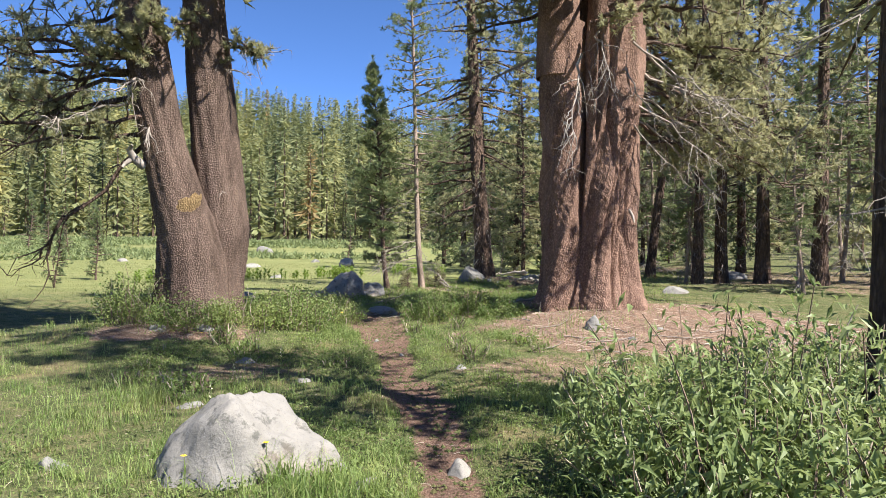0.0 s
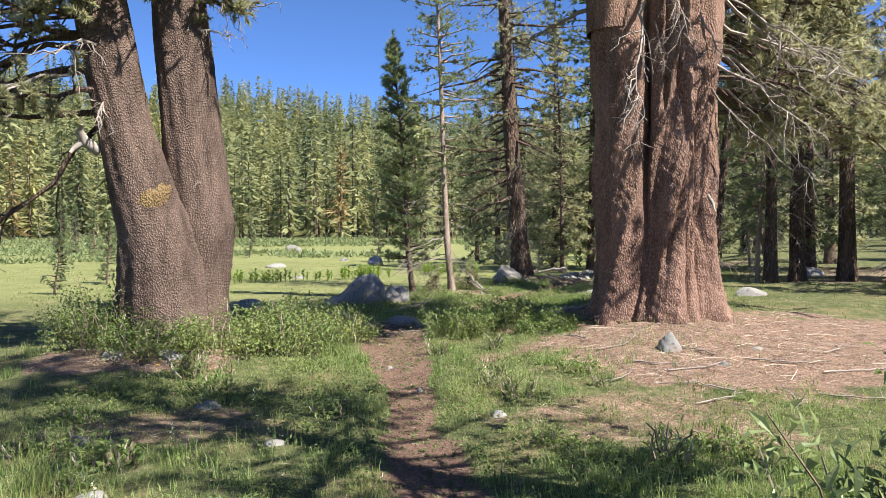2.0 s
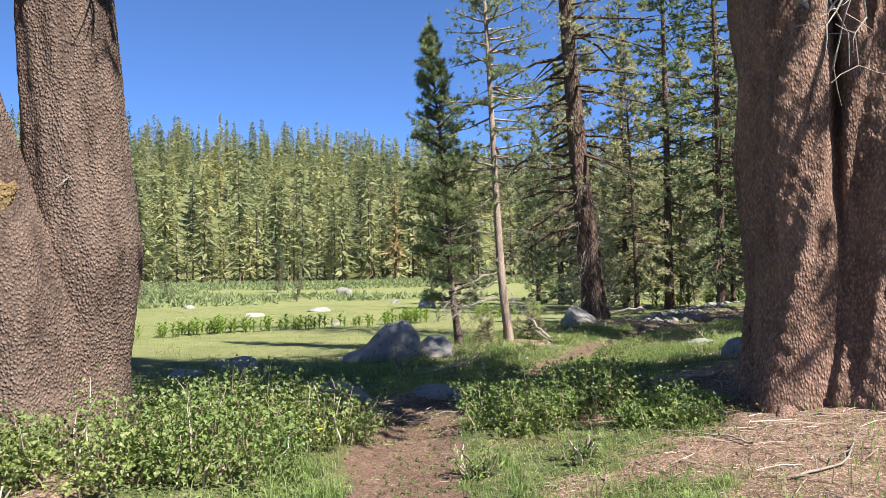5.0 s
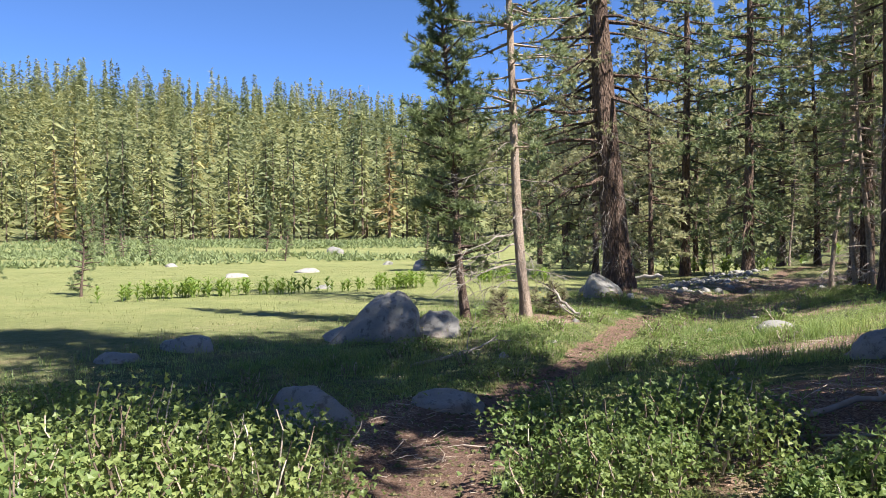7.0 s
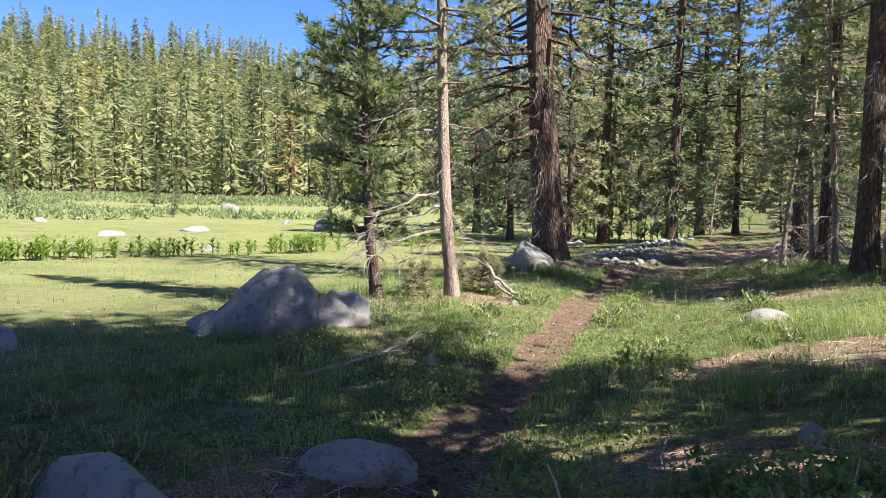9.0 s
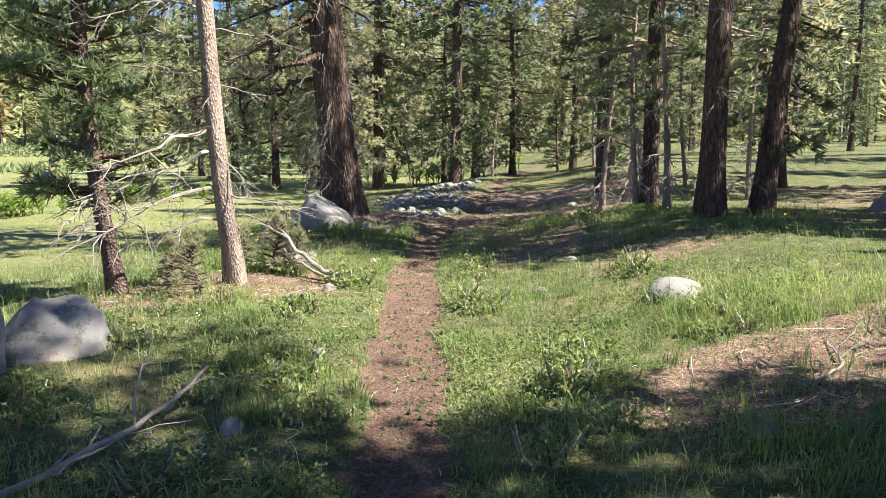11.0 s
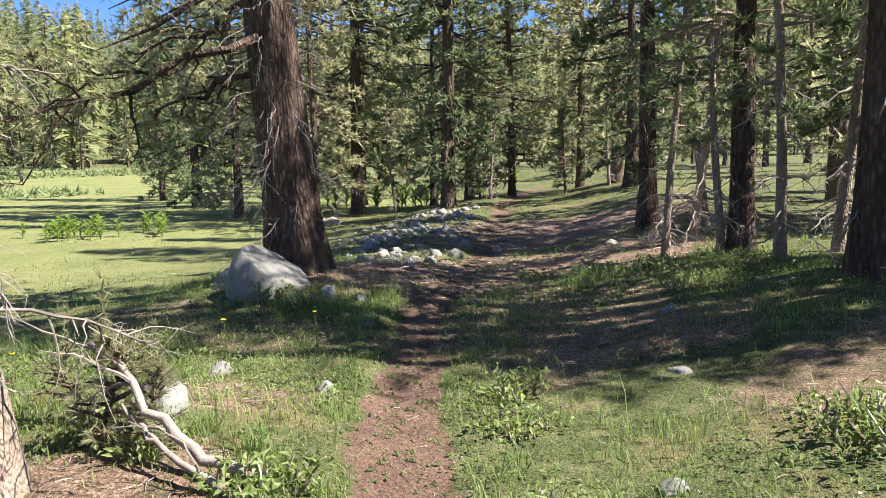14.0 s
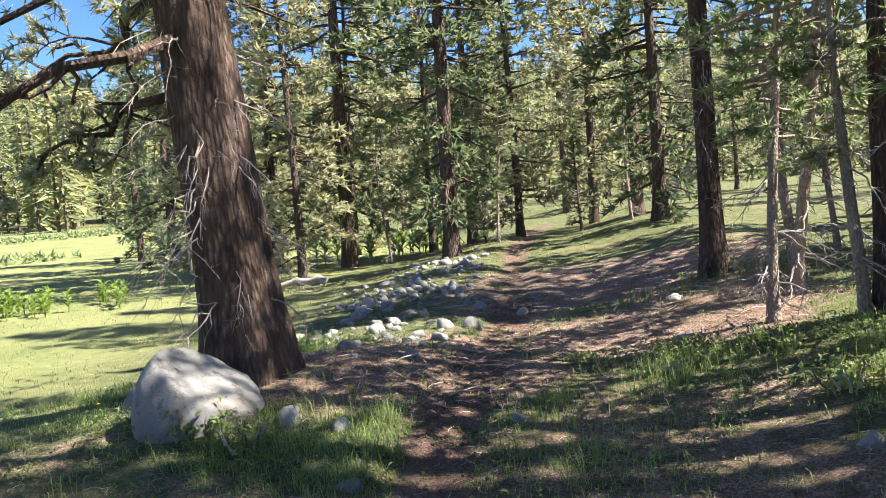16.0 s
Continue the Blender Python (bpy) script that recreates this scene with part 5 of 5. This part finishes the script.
def blades(name, label, n, box, height, width, mat, seed, dens, bend=0.35, clump=0):
    rng = np.random.default_rng(seed)
    x = rng.uniform(box[0], box[1], n)
    y = rng.uniform(box[2], box[3], n)
    if clump:
        k = rng.integers(0, max(1, n // clump), n)
        x = rng.uniform(box[0], box[1], n // clump + 1)[k] + rng.normal(size=n) * 0.045
        y = rng.uniform(box[2], box[3], n // clump + 1)[k] + rng.normal(size=n) * 0.045
    keep = rng.uniform(size=n) < dens(x, y)
    x, y = x[keep], y[keep]
    z = ground_z(x, y)
    m = len(x)
    tall = height * rng.uniform(0.45, 1.25, m) * (0.75 + 0.45 * wavy(x, y, 0.8, 6))
    tall = np.maximum(tall, height * 0.3)
    az = rng.uniform(0, 2 * np.pi, m)
    out = np.stack([np.cos(az), np.sin(az), np.zeros(m)], 1)
    side = np.stack([-np.sin(az), np.cos(az), np.zeros(m)], 1)
    w = width * rng.uniform(0.7, 1.3, m)
    b = np.stack([x, y, z - 0.01], 1)
    up = np.array([0, 0, 1.0])
    k = bend * rng.uniform(0.3, 1.6, m)
    mid = b + up * (tall * 0.6)[:, None] + out * (tall * k * 0.35)[:, None]
    tip = b + up * (tall * (1 - 0.25 * k))[:, None] + out * (tall * k)[:, None]
    hw = side * (w * 0.5)[:, None]
    v = np.stack([b - hw, b + hw, mid + hw * 0.8, mid - hw * 0.8, tip], 1).reshape(-1, 3)
    o = np.arange(m)[:, None] * 5
    g = Geo()
    g.add(v, o + np.array([0, 1, 2, 3]))
    g.f.append(o + np.array([3, 2, 4]))
    return tagged(new(name, g.mesh(name, mat)), label, "grass", kind="stuff")


def lush(x, y):
    patch = 0.36 + 0.55 * wavy(x, y, 1.3, 8) + 0.5 * wavy(x, y, 0.45, 9) + 0.4 * wavy(x, y, 0.17, 4)
    d = np.clip(patch, 0.05, 1) * (1 - 0.88 * np.clip(duff_at(x, y) * 1.2, 0, 1)) * np.where(soil_at(x, y) > 0.25, 0.0, 1.0)
    near = trail_distance(x, y)
    return d * smooth01(7, 2.5, near)


def lush_wide(x, y):
    return np.clip(0.6 + 0.4 * wavy(x, y, 2.5, 8), 0.1, 1) * (1 - 0.9 * np.clip(duff_at(x, y) * 1.2, 0, 1)) * np.where(soil_at(x, y) > 0.25, 0, 1)


blades("grass", "uneven green grass along the dirt trail", 400000, (-6, 7, 1.5, 31), 0.085, 0.006, GRASS, 1, lush, 0.5)
blades("grass_tussocks", "taller grass tussocks beside the trail", 260000, (-7, 8, 1.5, 31), 0.20, 0.0055, GRASS, 4, lush, 0.7, 40)
blades("meadow_grass", "bright meadow grass beyond the big pines", 85000, (-30, 12, 15, 60), 0.075, 0.011, MEADOW_GRASS, 2, lush_wide, 0.5)
blades("tall_grass", "scattered tall grass stalks beside the trail", 9000, (-6, 8, 3, 31), 0.40, 0.004, GRASS, 3, lush, 0.5)


def build_herbs():
    rng = np.random.default_rng(23)
    n = 230000
    y = rng.uniform(2, 31, n)
    x = trail_x(y) + rng.uniform(-3.6, 4.2, n)
    dens = np.clip(0.24 + 0.75 * wavy(x, y, 1.1, 12) + 0.6 * wavy(x, y, 0.37, 3), 0, 1) * (1 - 0.85 * np.clip(duff_at(x, y) * 1.2, 0, 1)) * np.where(soil_at(x, y) > 0.2, 0, 1) * smooth01(8, 3, trail_distance(x, y))
    keep = rng.uniform(size=n) < dens
    x, y = x[keep], y[keep]
    base = np.stack([x, y, ground_z(x, y) + rng.uniform(0.0, 0.09, len(x))], 1)
    g = Geo()
    g.leaves(base, rng.normal(size=base.shape) * 0.9 + np.array([0, 0, 0.25]), 0.032 * rng.uniform(0.5, 2.0, (len(base), 1)), 0.017, rng)
    tagged(new("ground_herbs", g.mesh("ground_herbs", FORB)), "low leafy herbs covering the trail verges", "plants", kind="stuff")


build_herbs()


def build_litter():
    rng = np.random.default_rng(29)
    n = 150000
    x, y = rng.uniform(-7, 12, n), rng.uniform(3, 36, n)
    keep = rng.uniform(size=n) < np.clip(duff_at(x, y) * 0.9 + soil_at(x, y) * 0.10 + 0.05, 0, 1)
    x, y = x[keep], y[keep]
    m = len(x)
    az = rng.uniform(0, 6.283, m)
    ln = np.where((rng.uniform(size=m) < 0.10) & (duff_at(x, y) > 0.5), rng.uniform(0.18, 0.45, m), rng.uniform(0.02, 0.11, m))
    r = 0.0016 + 0.009 * ln
    d = np.stack([np.cos(az), np.sin(az), rng.normal(size=m) * 0.12], 1)
    s = np.stack([-np.sin(az), np.cos(az), np.zeros(m)], 1)
    c = np.stack([x, y, ground_z(x, y) + r * 0.8 + 0.004], 1)
    turn = s * (ln * rng.normal(size=m) * 0.2)[:, None]
    a, b = c - d * (ln * 0.5)[:, None] + turn, c + d * (ln * 0.5)[:, None] + turn * rng.uniform(-0.3, 1.2, (m, 1))
    c = c + np.array([0, 0, 1.0]) * (ln * rng.uniform(0, 0.08, m))[:, None]
    up = np.array([0, 0, 1.0])
    ring = [s * r[:, None], up * r[:, None], -s * r[:, None]]
    v = np.stack([a + q for q in ring] + [c + q * 0.9 for q in ring] + [b + q * 0.6 for q in ring], 1).reshape(-1, 3)
    o = np.arange(m)[:, None] * 9
    g = Geo()
    g.add(v, np.concatenate([o + np.array(t) for t in ((0, 1, 4, 3), (1, 2, 5, 4), (3, 4, 7, 6), (4, 5, 8, 7))]))
    tagged(new("needle_litter", g.mesh("needle_litter", TWIG)), "dry twigs and needle litter strewn under the pines", "litter", kind="stuff")


build_litter()


def build_pebbles():
    """Clods and pebbles along the trail."""
    rng = np.random.default_rng(43)
    n = 14000
    y = rng.uniform(3, 42, n)
    x = trail_x(y) + rng.normal(size=n) * 0.32
    r = 0.005 + 0.024 * rng.uniform(size=n) ** 4
    c = np.stack([x, y, ground_z(x, y) + r * 0.2], 1)
    corner = np.array([(1, 0, 0), (0, 1, 0), (-1, 0, 0), (0, -1, 0), (0, 0, 0.8)], float)
    v = c[:, None] + corner[None] * r[:, None, None] * rng.uniform(0.6, 1.4, (n, 5, 3))
    o = np.arange(n)[:, None] * 5
    g = Geo()
    g.add(v, np.concatenate([o + np.array(t) for t in ((0, 1, 4), (1, 2, 4), (2, 3, 4), (3, 0, 4))]))
    tagged(new("trail_pebbles", g.mesh("trail_pebbles", GROUND)), "clods and pebbles scattered along the dirt trail", "pebbles", kind="stuff")


build_pebbles()


def fallen_branch(label, pts, radius, seed, twigs=6, needles=0):
    rng = np.random.default_rng(seed)
    root = tagged(new("fallen_branch"), label, "branch")
    g = Geo()
    line = np.array([(x, y, gz(x, y) + z) for x, y, z in pts])
    t = np.linspace(0, 1, 14)
    src = np.linspace(0, 1, len(line))
    fine = np.stack([np.interp(t, src, line[:, k]) for k in range(3)], 1) + rng.normal(size=(14, 3)) * radius * 0.4
    root.location = fine[0]
    fine = fine - fine[0]
    g.tube(fine, np.linspace(radius, radius * 0.45, 14), 8)
    part("limb", g, DEADWOOD, root, smooth=True)
    d = unit(fine[-1])
    for k in range(twigs):
        h = Geo()
        dead_branch(h, fine[rng.integers(3, 13)], d + rng.normal(size=3) * 0.5 + np.array([0, 0, 0.15]), rng.uniform(0.25, 0.7), radius * 0.35, -0.1, rng, 3, 2)
        part("twig", h, DEADWOOD, root)
    return root


fallen_branch("grey fallen branch propped against the slim pine's boughs", ((0.34, 23.15, 0.04), (0.12, 23.3, 0.10), (-0.12, 23.55, 0.30), (-0.36, 23.8, 0.55)), 0.034, 1, 4)
fallen_branch("thin grey branch lying beside the larger one", ((0.22, 23.05, 0.03), (-0.02, 23.3, 0.12), (-0.22, 23.6, 0.26)), 0.02, 2, 3)
fallen_branch("long bare branch lying in the shaded grass", ((-2.1, 19.2, 0.04), (-1.7, 19.6, 0.05), (-1.3, 20.0, 0.08), (-1.05, 20.25, 0.2)), 0.022, 3, 6)
fallen_branch("bleached crooked root lying on dark litter", ((0.95, 14.75, 0.03), (1.0, 15.05, 0.13), (1.15, 15.25, 0.06), (1.9, 15.5, 0.05)), 0.04, 4, 3)
for k, (x, y, az, ln) in enumerate(((1.55, 12.2, 0.5, 0.9), (2.2, 11.3, 0.2, 0.9), (3.2, 11.8, -0.3, 1.0), (2.7, 10.6, 2.5, 0.8), (1.3, 10.9, 0.4, 0.7), (3.9, 11.3, 0.1, 1.1), (3.5, 10.5, -0.5, 0.9), (2.2, 10.2, 0.3, 0.7), (1.6, 14.6, 2.6, 1.2), (2.0, 18.9, 0.4, 0.9), (1.5, 12.9, 1.9, 0.6), (4.3, 12.2, 0.7, 0.8), (2.9, 11.9, 2.2, 0.6), (4.8, 11.6, -0.2, 1.0), (3.0, 9.9, 0.9, 0.6), (4.1, 10.2, 0.2, 0.8), (1.9, 11.7, -0.6, 0.5))):
    fallen_branch("dry twiggy stick lying on needle litter", ((x, y, 0.02), (x + 0.5 * ln * math.cos(az), y + 0.5 * ln * math.sin(az), 0.03), (x + ln * math.cos(az + 0.3), y + ln * math.sin(az + 0.3), 0.01)), 0.010, 10 + k, 3)
fallen_branch("dark fallen log at the meadow's edge", ((4.1, 39.0, 0.2), (3.4, 39.6, 0.22), (2.6, 40.2, 0.12)), 0.09, 30, 1)


def flower(x, y, h, mat, seed):
    rng = np.random.default_rng(seed)
    root = tagged(new("wildflower"), "yellow wildflower on a thin stalk" if mat is YELLOW else "pale wildflower spike on a thin stalk", "flower", "wildflowers beside the trail")
    root.location = (x, y, gz(x, y))
    g = Geo()
    g.tube([(0, 0, -0.02), (0.01, 0.0, h * 0.5), (0.0, 0.01, h)], [0.004, 0.003, 0.002], 4, False)
    g.leaves(np.stack([np.zeros(6), np.zeros(6), np.linspace(0.1, 0.7, 6) * h], 1), rng.normal(size=(6, 3)) * np.array([1, 1, 0.3]), 0.06, 0.015, rng)
    part("stalk", g, FORB, root)
    p = Geo()
    n = 14
    a = np.linspace(0, 6.283, n, endpoint=False)
    spike = 0 if mat is YELLOW else 0.12
    p.leaves(np.stack([np.zeros(n), np.zeros(n), h - spike * np.linspace(0, 1, n)], 1), np.stack([np.cos(a * 3), np.sin(a * 3), np.full(n, 0.4)], 1), 0.02, 0.012, rng)
    part("petals", p, mat, root)


rng = np.random.default_rng(37)
for k in range(46):
    x, y = rng.uniform(-3.5, 5), rng.uniform(4, 29)
    if soil_at(np.array(x), np.array(y)) < 0.1 and duff_at(np.array(x), np.array(y)) < 0.4:
        flower(x, y, rng.uniform(0.18, 0.42), YELLOW if k % 3 else WHITEP, k)
for k in range(5):
    flower(rng.normal(-0.2, 0.5), rng.normal(25.2, 0.5), rng.uniform(0.25, 0.4), YELLOW, 60 + k)
